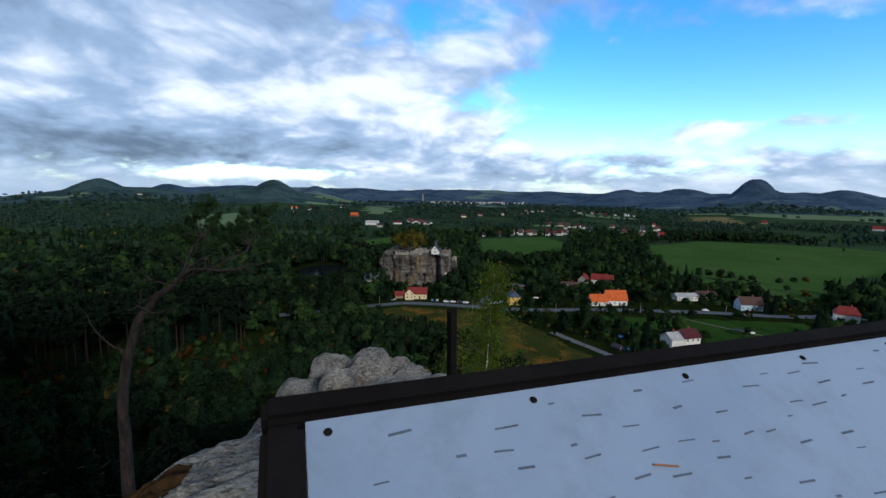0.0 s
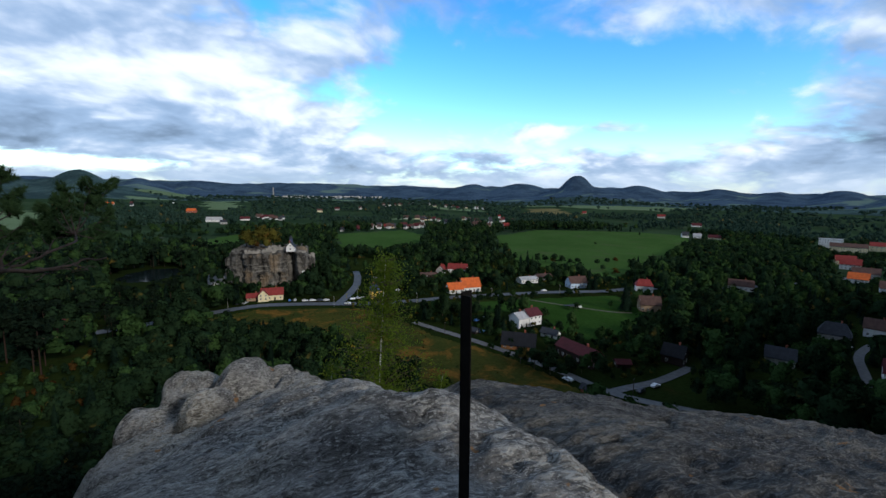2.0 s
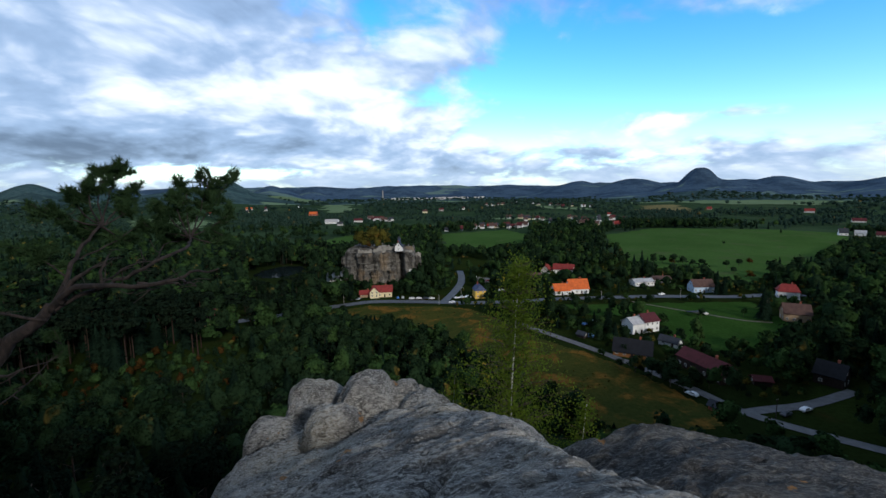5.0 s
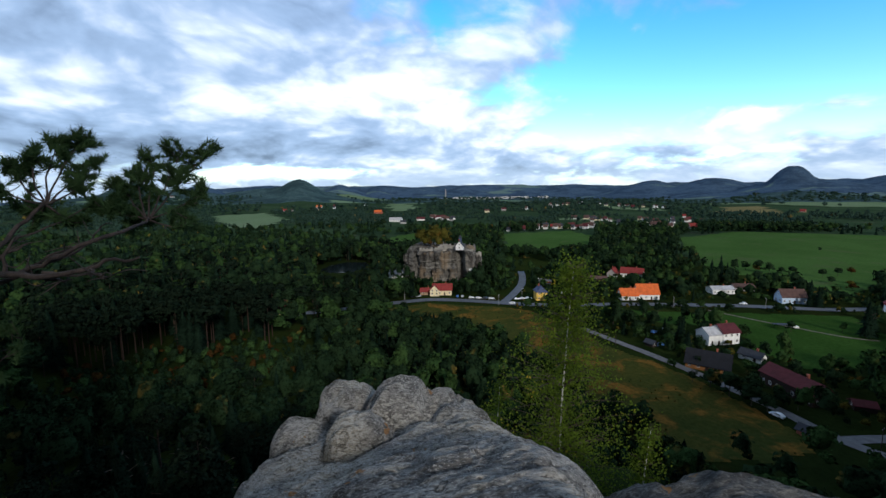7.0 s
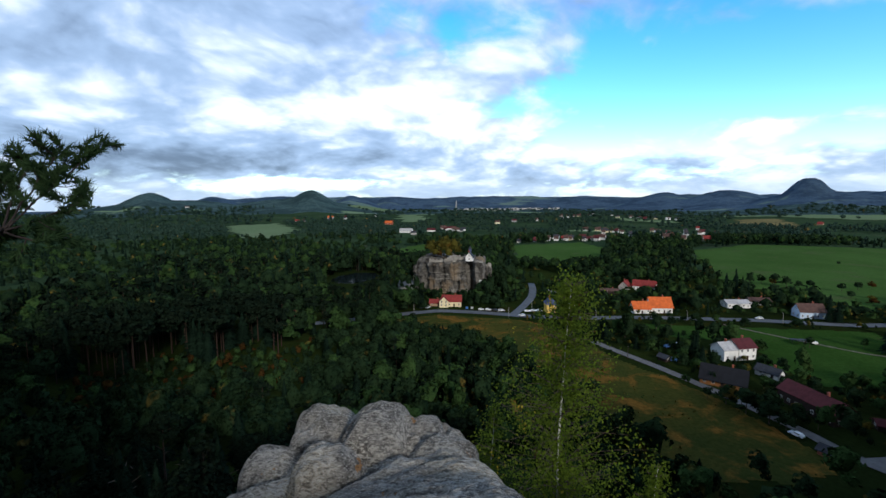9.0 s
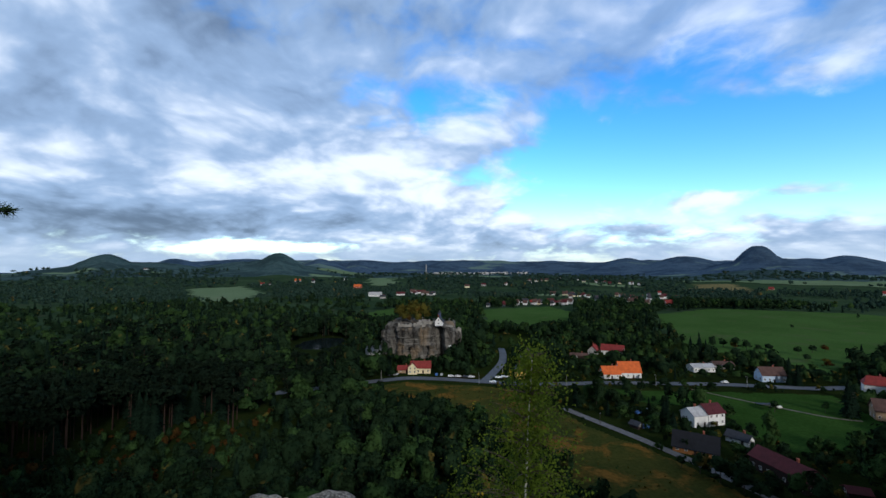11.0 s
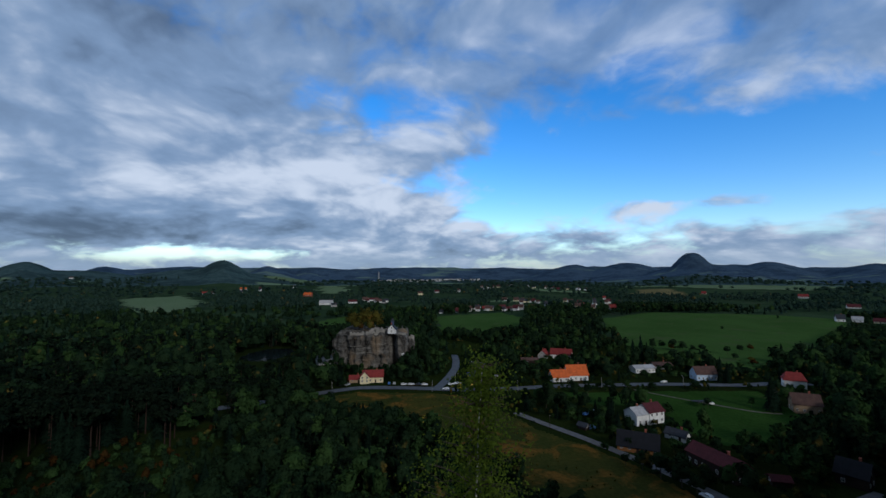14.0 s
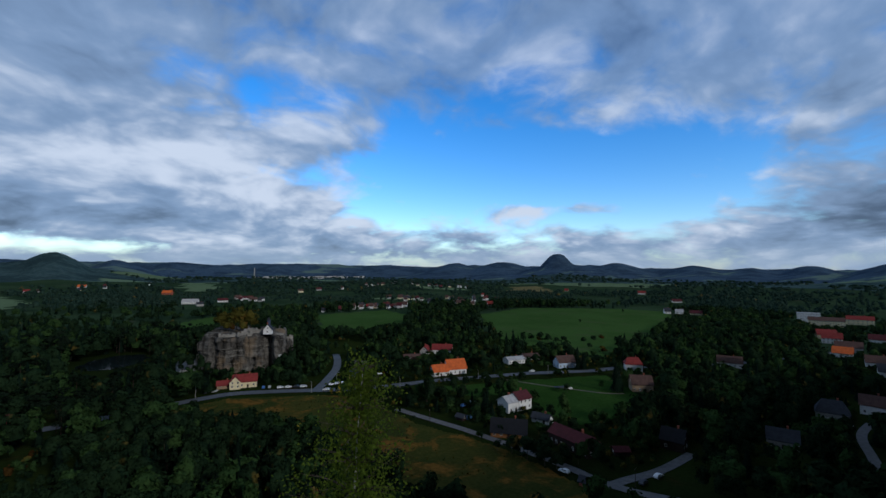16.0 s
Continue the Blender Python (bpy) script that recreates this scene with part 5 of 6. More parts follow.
    for x, y, L, h, turn in ((-35, 358.6, 11, 2.6, 3), (-23.5, 358.4, 9, 3.4, -4), (-16, 361, 8, 4.2, 4), (-21, 365, 10, 5.0, 2), (0.5, 356, 5, 2.2, 4), (7.8, 370, 3.4, 5.0, 20)):
        bm = bmesh.new()
        x0 = -L / 2
        while x0 < L / 2:
            wdt = rng.uniform(0.8, 1.8)
            add_box(bm, wdt, 1.1, h * rng.uniform(0.55, 1.1), x0 + wdt / 2, 0, 0)
            x0 += wdt * 0.98
        wl = part("ruined_wall", bm, stone_wall, ob)
        wl.matrix_basis = pose(x, y, 26.2 if x < 6 else 19.6, 0, 0, turn)
    tagged(ob, "sandstone castle rock with cut galleries and ruined walls on top", "castle rock")
    SEEN.extend((x, y, 6, 4) for x, y in outline[1:10])
    SEEN.append((-8, 352, 20, 10))
    HOUSES.append((-20, 382, 30))


castle()
chapel = house("chapel", -7.2, 358.5, 84, 7.6, 6.0, 3.6, 3.6, white_wall, roof_slate, "small white chapel with a dark roof on the castle rock", z=28.6, seen=False)
part("turret", box_bm(2.0, 2.0, 4.2, 2.2, 0, 5.6), roof_blue, chapel)
bm = bmesh.new()
bmesh.ops.create_cone(bm, cap_ends=True, segments=8, radius1=1.6, radius2=0.05, depth=2.2, matrix=Matrix.Translation((2.2, 0, 10.8)))
part("turret_roof", bm, roof_slate, chapel)


def car_proto(paint, label):
    car = empty("car", pose(0, 0, 0))
    bm = bmesh.new()
    prof = [(-2.1, 0.35), (-2.1, 0.85), (-1.9, 0.95), (-1.35, 1.42), (0.35, 1.45), (1.05, 0.98), (2.0, 0.85), (2.12, 0.6), (2.1, 0.35)]
    rows = []
    for y, tuck in ((-0.86, 0.0), (0.86, 0.0)):
        rows.append([bm.verts.new((x, y * (0.82 if z > 1.2 else 1.0), z)) for x, z in prof])
    n = len(prof)
    for i in range(n):
        bm.faces.new((rows[0][i], rows[0][(i + 1) % n], rows[1][(i + 1) % n], rows[1][i]))
    bm.faces.new(list(reversed(rows[0]))), bm.faces.new(rows[1])
    bmesh.ops.recalc_face_normals(bm, faces=bm.faces)
    part("body", bm, paint, car)
    for side in (-1, 1):
        g = part("side_glass", box_bm(1.7, 0.05, 0.36, -0.45, side * 0.80, 0.98), pane_mat, car)
    part("windscreen", box_bm(0.06, 1.3, 0.52, 0, 0, 0), pane_mat, car).matrix_basis = pose(0.95, 0, 1.02, 0, -56, 0)
    for x in (-1.3, 1.3):
        for side in (-1, 1):
            bm = bmesh.new()
            bmesh.ops.create_cone(bm, cap_ends=True, segments=12, radius1=0.33, radius2=0.33, depth=0.22, matrix=Matrix.Translation((x, side * 0.80, 0.33)) @ Matrix.Rotation(radians(90), 4, "X"))
            part("wheel", bm, tyre_mat, car)
    return tagged(car, label, "car", "parked cars")


CAR_NAMES = ("white", "silver", "dark", "blue", "red")
CARS = ((2, 305.5, 5, 1), (7, 305, 0, 4), (12, 304.2, 2, -5), (16, 303.6, 0, 0), (-8, 309, 3, 90), (-4.5, 309, 1, 88), (34, 303, 0, 12), (38, 304, 1, 10), (42, 304.5, 0, 10), (29, 291, 0, 170), (56, 368, 2, 40), (62, 362, 1, 40), (66, 358, 4, 40), (58, 374, 0, 40),
        (101.8, 145, 0, 115), (123, 128, 2, 20), (132, 130, 0, 15), (262, 137, 0, 25), (-40, 308, 2, 60), (-36, 309, 1, 60), (70, 322, 0, 10), (78, 324, 1, 5), (180, 293, 0, 178), (98, 232, 3, 30), (104, 236, 1, 30))
protos = {}
for cx, cy, kind, turn in CARS:
    kind = kind % 5
    z = land1(cx, cy) + 0.32
    if kind not in protos:
        protos[kind] = car_proto(car_paints[kind], f"{CAR_NAMES[kind]} car parked in the village")
        protos[kind].matrix_basis = pose(cx, cy, z, 0, 0, turn)
    else:
        copy_thing(protos[kind], pose(cx, cy, z, 0, 0, turn))


def pole(x, y, h, lamp, turn=0):
    """A wooden line pole with a crossarm, or a lamp post with an arm."""
    ob = empty("street_lamp" if lamp else "utility_pole", pose(x, y, land1(x, y) - 0.3, 0, 0, turn))
    bm = bmesh.new()
    bmesh.ops.create_cone(bm, cap_ends=True, segments=8, radius1=0.14, radius2=0.08, depth=h, matrix=Matrix.Translation((0, 0, h / 2)))
    part("post", bm, concrete if lamp else timber_dark, ob)
    if lamp:
        part("arm", box_bm(1.3, 0.07, 0.07, 0.6, 0, h - 0.1), concrete, ob)
        part("lamp_head", box_bm(0.55, 0.2, 0.12, 1.35, 0, h - 0.14, bevel=0.02), frame_white, ob)
    else:
        part("crossarm", box_bm(1.5, 0.1, 0.12, 0, 0, h - 0.5), timber_dark, ob)
        for q in (-0.6, 0, 0.6):
            part("insulator", box_bm(0.09, 0.09, 0.16, q, 0, h - 0.37, bevel=0.02), frame_white, ob)
    tagged(ob, "grey street lamp with a short arm beside the road" if lamp else "dark wooden utility pole with a crossarm", "pole", "poles along the roads")


for px, py, ph, pl, pt in ((118, 126.5, 7.5, False, 30), (20, 288.5, 7, True, 90), (75, 283.5, 7, True, 90), (132, 285.5, 7, True, 90), (188, 283.5, 7, True, 90), (97, 166, 7, False, 60), (72, 214, 7, False, 60), (38, 312, 6.5, True, 0), (-45, 300.5, 7, True, 70)):
    pole(px, py, ph, pl, pt)


def garden_shelter(x, y, turn):
    """A low open shelter on posts with a pale cover at one end."""
    ob = empty("garden_shelter", pose(x, y, land1(x, y) + 0.1, 0, 0, turn))
    for q in (-4.4, -1.5, 1.5, 4.4):
        for s in (-1.1, 1.1):
            part("post", box_bm(0.14, 0.14, 1.9, q, s, 0), timber_dark, ob)
    part("roof", box_bm(9.6, 2.9, 0.16, 0, 0, 1.9, bevel=0.03), roof_slate, ob)
    part("cover", box_bm(3.0, 2.5, 1.1, 6.4, 0.2, 0, bevel=0.25), frame_white, ob, "white plastic cover")
    tagged(ob, "low dark garden shelter with a white cover on the grass", "shelter")


garden_shelter(171, 244, -6)


def pool(x, y):
    ob = empty("garden_pool", pose(x, y, land1(x, y) + 0.05))
    bm = bmesh.new()
    bmesh.ops.create_cone(bm, cap_ends=False, segments=24, radius1=2.0, radius2=2.0, depth=0.9, matrix=Matrix.Translation((0, 0, 0.45)))
    bmesh.ops.solidify(bm, geom=bm.faces[:], thickness=0.08)
    part("rim", bm, car_paints[3], ob)
    bm = bmesh.new()
    bmesh.ops.create_circle(bm, cap_ends=True, segments=24, radius=1.96, matrix=Matrix.Translation((0, 0, 0.78)))
    part("cover", bm, car_paints[3], ob, "bright blue sheet")
    tagged(ob, "round blue garden pool with a blue cover", "pool")


pool(93, 213.5)
house("shed", 88.5, 213, -60, 4.5, 3.2, 2.0, 1.2, timber_dark, roof_slate, "small dark garden shed beside the lane")
house("shed", 103.5, 134.2, -62, 4.2, 3.4, 2.0, 1.3, brick_red, roof_slate, "small red hut with a dark roof below the lane")

# ---- trees ----
def ball(level):
    """Points and faces of a small ball without its underside."""
    bm = bmesh.new()
    bmesh.ops.create_icosphere(bm, subdivisions=level, radius=1.0)
    bmesh.ops.delete(bm, geom=[f for f in bm.faces if f.calc_center_median().z < -0.62], context="FACES")
    bmesh.ops.triangulate(bm, faces=bm.faces)
    v = np.array([p.co[:] for p in bm.verts])
    bm.verts.index_update()
    f = np.array([[p.index for p in q.verts] for q in bm.faces])
    bm.free()
    return v, f


BALL = ball(1)


def lobes_mesh(name, lobes, cards, size, seed):
    """A crown: uneven leafy lobes, with loose sprays of leaves over them."""
    rng = np.random.default_rng(seed)
    V, T, k = [], [], 0
    bv, bf = BALL
    for cx, cy, cz, rx, ry, rz in lobes:
        core = rx > 0.2
        lump = 1 + 0.9 * fbm(bv[:, 0] * 2.2 + seed + cx * 40, bv[:, 1] * 2.2 + bv[:, 2] * 2.6, 3, seed % 50) + rng.uniform(-0.26, 0.26, len(bv))
        if core:
            a = bv * lump[:, None] * np.array((rx, ry, rz)) * 0.86 + (cx, cy, cz)
            V.append(a), T.append(bf + k)
            k += len(a)
        d = rng.normal(size=(cards, 3))
        d[:, 2] = np.abs(d[:, 2]) * 0.9 - 0.25
        d /= np.linalg.norm(d, axis=1)[:, None]
        c = d * np.array((rx, ry, rz)) * rng.uniform(0.70, 1.20, (cards, 1)) + (cx, cy, cz)
        u = np.cross(d, rng.normal(size=(cards, 3)))
        u /= np.linalg.norm(u, axis=1)[:, None]
        w = np.cross(d + rng.normal(size=(cards, 3)) * 0.8, u)
        w /= np.linalg.norm(w, axis=1)[:, None]
        s = size * rng.uniform(0.6, 1.4, (cards, 1))
        quad = np.stack((c - u * s, c + w * s * 0.7, c + u * s, c - w * s * 0.7), 1).reshape(-1, 3)
        i = np.arange(cards) * 4 + k
        V.append(quad)
        T += [np.stack((i, i + 1, i + 2), -1), np.stack((i, i + 2, i + 3), -1)]
        k += 4 * cards
    return np.concatenate(V), np.concatenate(T)


def broad_lobes(seed, n, tall=1.0):
    """Lobes of a crown in a tree of height 1."""
    r = random.Random(seed)
    out = [(0, 0, 0.60, 0.23, 0.23, 0.33)]
    for k in range(n):
        a, f = r.uniform(0, 6.28), r.uniform(0.0, 1.0)
        reach = r.uniform(0.12, 0.27) * (1.0 - 0.62 * f)
        s = r.uniform(0.09, 0.16)
        out.append((math.cos(a) * reach, math.sin(a) * reach, 0.28 + 0.58 * f, s, s, s * r.uniform(0.8, 1.25)))
    return out


def pine_lobes(seed, n):
    r = random.Random(seed)
    out = []
    for k in range(n):
        a, f = r.uniform(0, 6.28), r.uniform(0, 1)
        reach = r.uniform(0.02, 0.17) * (1.1 - 0.5 * f)
        s = r.uniform(0.07, 0.13)
        out.append((math.cos(a) * reach, math.sin(a) * reach, 0.62 + 0.33 * f, s * 1.2, s * 1.2, s * 0.6))
    return out


def spruce_mesh(seed, layers, points):
    """Drooping whorls of ragged boughs."""
    r = np.random.default_rng(seed)
    V, T, k = [], [], 0
    for i in range(layers):
        f = i / layers
        z, rad = 0.10 + 0.88 * f, 0.19 * (1 - f) ** 0.85 + 0.012
        a = np.linspace(0, 2 * np.pi, points * 2, endpoint=False) + r.uniform(0, 6)
        rr = np.where(np.arange(points * 2) % 2 == 0, rad * r.uniform(0.75, 1.2, points * 2), rad * 0.42)
        ring = np.stack((np.cos(a) * rr, np.sin(a) * rr, z - 0.055 * (rr / rad) + r.uniform(-0.012, 0.012, points * 2)), -1)
        V.append(np.vstack((ring, [(0, 0, z + 1.25 / layers)])))
        j = np.arange(points * 2)
        T.append(np.stack((k + j, k + (j + 1) % (points * 2), np.full(points * 2, k + points * 2)), -1))
        k += points * 2 + 1
    return np.concatenate(V), np.concatenate(T)


def trunk_mesh(name, r0, top, lean=0.0, seed=0):
    rng = random.Random(seed)
    bm = bmesh.new()
    tube(bm, [(0, 0, -0.04), (lean * 0.3, 0, top * 0.4), (lean, 0.01, top)], r0, r0 * 0.35, 6)
    for k in range(5):
        a, z = rng.uniform(0, 6.28), top * rng.uniform(0.55, 0.95)
        tube(bm, [(lean * z, 0, z), (math.cos(a) * 0.07, math.sin(a) * 0.07, z + 0.06), (math.cos(a) * 0.15, math.sin(a) * 0.15, z + 0.10)], r0 * 0.4, r0 * 0.1, 4)
    me = bpy.data.meshes.new(name)
    bm.to_mesh(me), bm.free()
    return me


def scatter(cells, spacing, keep, size, kinds, seed):
    """Jittered points of a grid within a box, thinned by keep(x, y): rows of x, y, height, width, kind."""
    r = np.random.default_rng(seed)
    x0, x1, y0, y1 = cells
    gx, gy = np.meshgrid(np.arange(x0, x1, spacing), np.arange(y0, y1, spacing), indexing="ij")
    x = gx.ravel() + r.uniform(-0.48, 0.48, gx.size) * spacing
    y = gy.ravel() + r.uniform(-0.48, 0.48, gx.size) * spacing
    ok = keep(x, y)
    x, y = x[ok], y[ok]
    h = size[0] + (size[1] - size[0]) * r.beta(1.3, 2.0, len(x)) * 1.25
    w = (0.45 * h + 0.55 * (size[0] + size[1]) / 2) * r.uniform(0.8, 1.55, len(x))
    return np.stack((x, y, h, w, r.choice(kinds, len(x))), -1)


def bear(x, y):
    return np.degrees(np.arctan2(x, y - 2.0)), np.hypot(x, y - 2.0)


def clear_of(x, y, margin=0.0):
    ok = np.ones(len(x), bool)
    for poly in OPEN:
        ok &= ~inside(x, y, poly)
    for c, w in ROADS:
        for q in c:
            ok &= np.hypot(x - q[0], y - q[1]) > w / 2 + 2.0 + margin
    for hx, hy, hr in HOUSES:
        ok &= np.hypot(x - hx, y - hy) > hr + 1.5
    return ok


def in_sight(rows, slack=0.0):
    """Which trees would stand in the way of the village as seen from the lookout."""
    ex, ey, ez = LOOKOUT
    bad = np.zeros(len(rows), bool)
    base = land(rows[:, 0], rows[:, 1])
    tx, ty = rows[:, 0] - ex, rows[:, 1] - ey
    for sx, sy, sz, half in SEEN:
        dx, dy = sx - ex, sy - ey
        D = math.hypot(dx, dy)
        along = (tx * dx + ty * dy) / D
        off = np.abs(tx * dy - ty * dx) / D
        line = ez + (sz - ez) * along / D
        bad |= (along > 8) & (along < D - 1) & (off < half * along / D + rows[:, 3] * 0.30) & (base + rows[:, 2] * 0.9 > line + slack)
    return ~bad


BROAD, LIGHT, PINE, SPRUCE, RUST, OLIVE = 0, 1, 2, 3, 4, 5
for q in ((-30, 280), (-20, 284), (0, 276), (20, 270), (36, 262), (50, 235), (62, 205), (75, 180), (66, 160), (84, 160), (92, 150), (80, 140), (110, 262), (150, 245), (180, 215), (160, 262), (200, 245)):
    SEEN.append((q[0], q[1], 0.5, 7))
SEEN.extend(((-126, 425, 0.5, 20), (-120, 410, 0.5, 14), (-136, 440, 0.5, 14), (-112, 440, 0.5, 10), (100, 600, 1, 30), (120, 700, 1, 40), (320, 560, 4, 50), (420, 620, 5, 60), (500, 620, 4, 60), (275, 335, 0.5, 10), (285, 355, 0.5, 12), (255, 400, 0.5, 14), (300, 400, 0.5, 22), (340, 430, 1, 22), (390, 470, 1, 30), (300, 480, 1, 40)))


def west_wood(x, y):
    b, r = bear(x, y)
    glade = glade_bushes(x, y)
    return ((b < -9 + 5 * np.sin(r / 40)) & (b > -66) & (r > 225) & (r < 560)) & ~glade & ~tall_pines(x, y) & clear_of(x, y)


def tall_pines(x, y):
    b, r = bear(x, y)
    return (b > -47) & (b < -25) & (r >= 236 + 10 * np.sin(b * 0.8)) & (r < 300) & clear_of(x, y)


def glade_bushes(x, y):
    b, r = bear(x, y)
    return (b > -47) & (b < -21) & (r > 185) & (r < 236 + 10 * np.sin(b * 0.8))


def near_slope(x, y):
    b, r = bear(x, y)
    return (b > -66) & (b < 82) & (r > 24) & (r < np.where(b > 20, 126, np.where((b < -20) & (b > -47), 188, 232))) & clear_of(x, y)


def village(x, y):
    b, r = bear(x, y)
    return (b > -14) & (b < 82) & (r > 100) & (r < 900) & (fbm(x / 34, y / 34, 2, 17) > -0.26) & clear_of(x, y)


def east_wood(x, y):
    b, r = bear(x, y)
    return (b > 42 - 12 * sstep(150, 100, r)) & (b < 82) & (r > 100) & (r < 520) & (fbm(x / 30, y / 30, 2, 27) > -0.22) & clear_of(x, y)


def gardens(x, y):
    b, r = bear(x, y)
    return (b > 6) & (b < 62) & (r > 132) & (r < 430) & (fbm(x / 16, y / 16, 2, 57) > -0.12) & clear_of(x, y)


def tussocks(x, y):
    ok = inside(x, y, MEADOW) & (fbm(x / 14, y / 14, 2, 63) > 0.10)
    for c, w in ROADS:
        for q in c:
            ok &= np.hypot(x - q[0], y - q[1]) > w / 2 + 1
    return ok


def copse(x, y):
    big_ones = (np.hypot((x - 520) / 120, (y - 400) / 75) < 1) | (np.hypot((x - 135) / 55, (y - 490) / 32) < 1) | (np.hypot((x - 450) / 190, (y - 790) / 42) < 1) | (np.hypot((x - 640) / 130, (y - 560) / 70) < 1)
    return big_ones & clear_of(x, y)


def castle_foot(x, y):
    return (np.hypot((x + 20) / 62, (y - 350) / 34) < 1) & (y > 324) & clear_of(x, y)


def far_land(x, y):
    b, r = bear(x, y)
    stand = fbm(x / 130, y / 70, 3, 77) > np.where(b < -14, -0.30 + 0.22 * sstep(800, 1100, r), -0.06)
    return (b > -62) & (b < 82) & (r >= 560) & (r < 1500) & stand & clear_of(x, y)


plots = np.concatenate((
    scatter((-330, 20, 20, 560), 9.0, west_wood, (10, 23), (BROAD, BROAD, PINE, PINE, BROAD, SPRUCE, LIGHT), 1),
    scatter((-230, -80, 140, 300), 6.5, tall_pines, (19, 25), (PINE, PINE, PINE, PINE, SPRUCE), 16),
    scatter((-190, -50, 120, 240), 4.0, glade_bushes, (2.0, 6.5), (BROAD, BROAD, RUST, BROAD, LIGHT, BROAD), 17),
    scatter((-170, 170, 10, 240), 6.9, near_slope, (8, 15), (BROAD, BROAD, BROAD, BROAD, BROAD, LIGHT, BROAD, LIGHT, PINE, SPRUCE), 2),
    scatter((-120, 860, 60, 900), 8.0, village, (5, 17), (BROAD, BROAD, BROAD, BROAD, LIGHT, BROAD, LIGHT, SPRUCE), 3),
    scatter((-60, 110, 115, 300), 3.6, tussocks, (0.5, 1.5), (OLIVE, OLIVE, RUST, LIGHT), 33),
    scatter((20, 330, 130, 430), 5.2, gardens, (2.2, 5.5), (BROAD, BROAD, BROAD, LIGHT, OLIVE), 23),
    scatter((60, 520, 20, 360), 8.6, east_wood, (6, 20), (BROAD, LIGHT, BROAD, LIGHT, BROAD, SPRUCE), 13),
    scatter((60, 780, 330, 840), 9.0, copse, (11, 18), (BROAD, BROAD, BROAD, LIGHT), 14),
    scatter((-85, 45, 320, 390), 4.6, castle_foot, (3, 7), (BROAD, BROAD, LIGHT), 15),
))
between = (bear(plots[:, 0], plots[:, 1])[0] > 4) & (np.hypot(plots[:, 0], plots[:, 1]) > 150)
turn_of, range_of = bear(plots[:, 0], plots[:, 1])
# darker kinds replace lighter ones on the left slope, to darken it
plots[(plots[:, 4] == LIGHT) & (turn_of < -20) & (range_of < 170), 4] = BROAD
deep = (plots[:, 4] == BROAD) & (turn_of < -26) & (range_of < 120)
plots[deep, 4] = np.where(np.arange(deep.sum()) % 2, SPRUCE, PINE)
plots = plots[in_sight(plots, np.where(between & (turn_of < 40), 4.0, np.where(between, 1.0, 0.0)))]
# trees up on the castle rock
TOP = [(-31, 386, 22, 27, OLIVE, 26), (-42, 386, 18, 22, OLIVE, 26), (-21, 388, 20, 22, OLIVE, 26), (-36, 378, 12, 16, OLIVE, 26.5), (-26, 377, 11, 14, OLIVE, 26.5), (-12, 386, 13, 15, BROAD, 26.5), (-10, 384, 9, 12, BROAD, 27.5), (0, 384, 10, 13, BROAD, 27), (-48, 382, 9, 9, BROAD, 26), (-33, 376, 8, 10, RUST, 27.5), (-14, 375, 6, 8, BROAD, 27.5), (3, 374, 6, 7, BROAD, 27)]
far_plots = scatter((-1300, 1480, 300, 1500), 13.5, far_land, (8, 19), (BROAD, BROAD, LIGHT, SPRUCE, BROAD), 4)
far_plots = far_plots[in_sight(far_plots)]


def very_far(x, y):
    b, r = bear(x, y)
    return (b > -60) & (b < 76) & (r >= 1480) & (r < 3000) & (land(x, y) < 62) & (fbm(x / 240, y / 240, 3, 41) > -0.10 - 0.1 * (r < 2000)) & clear_of(x, y)


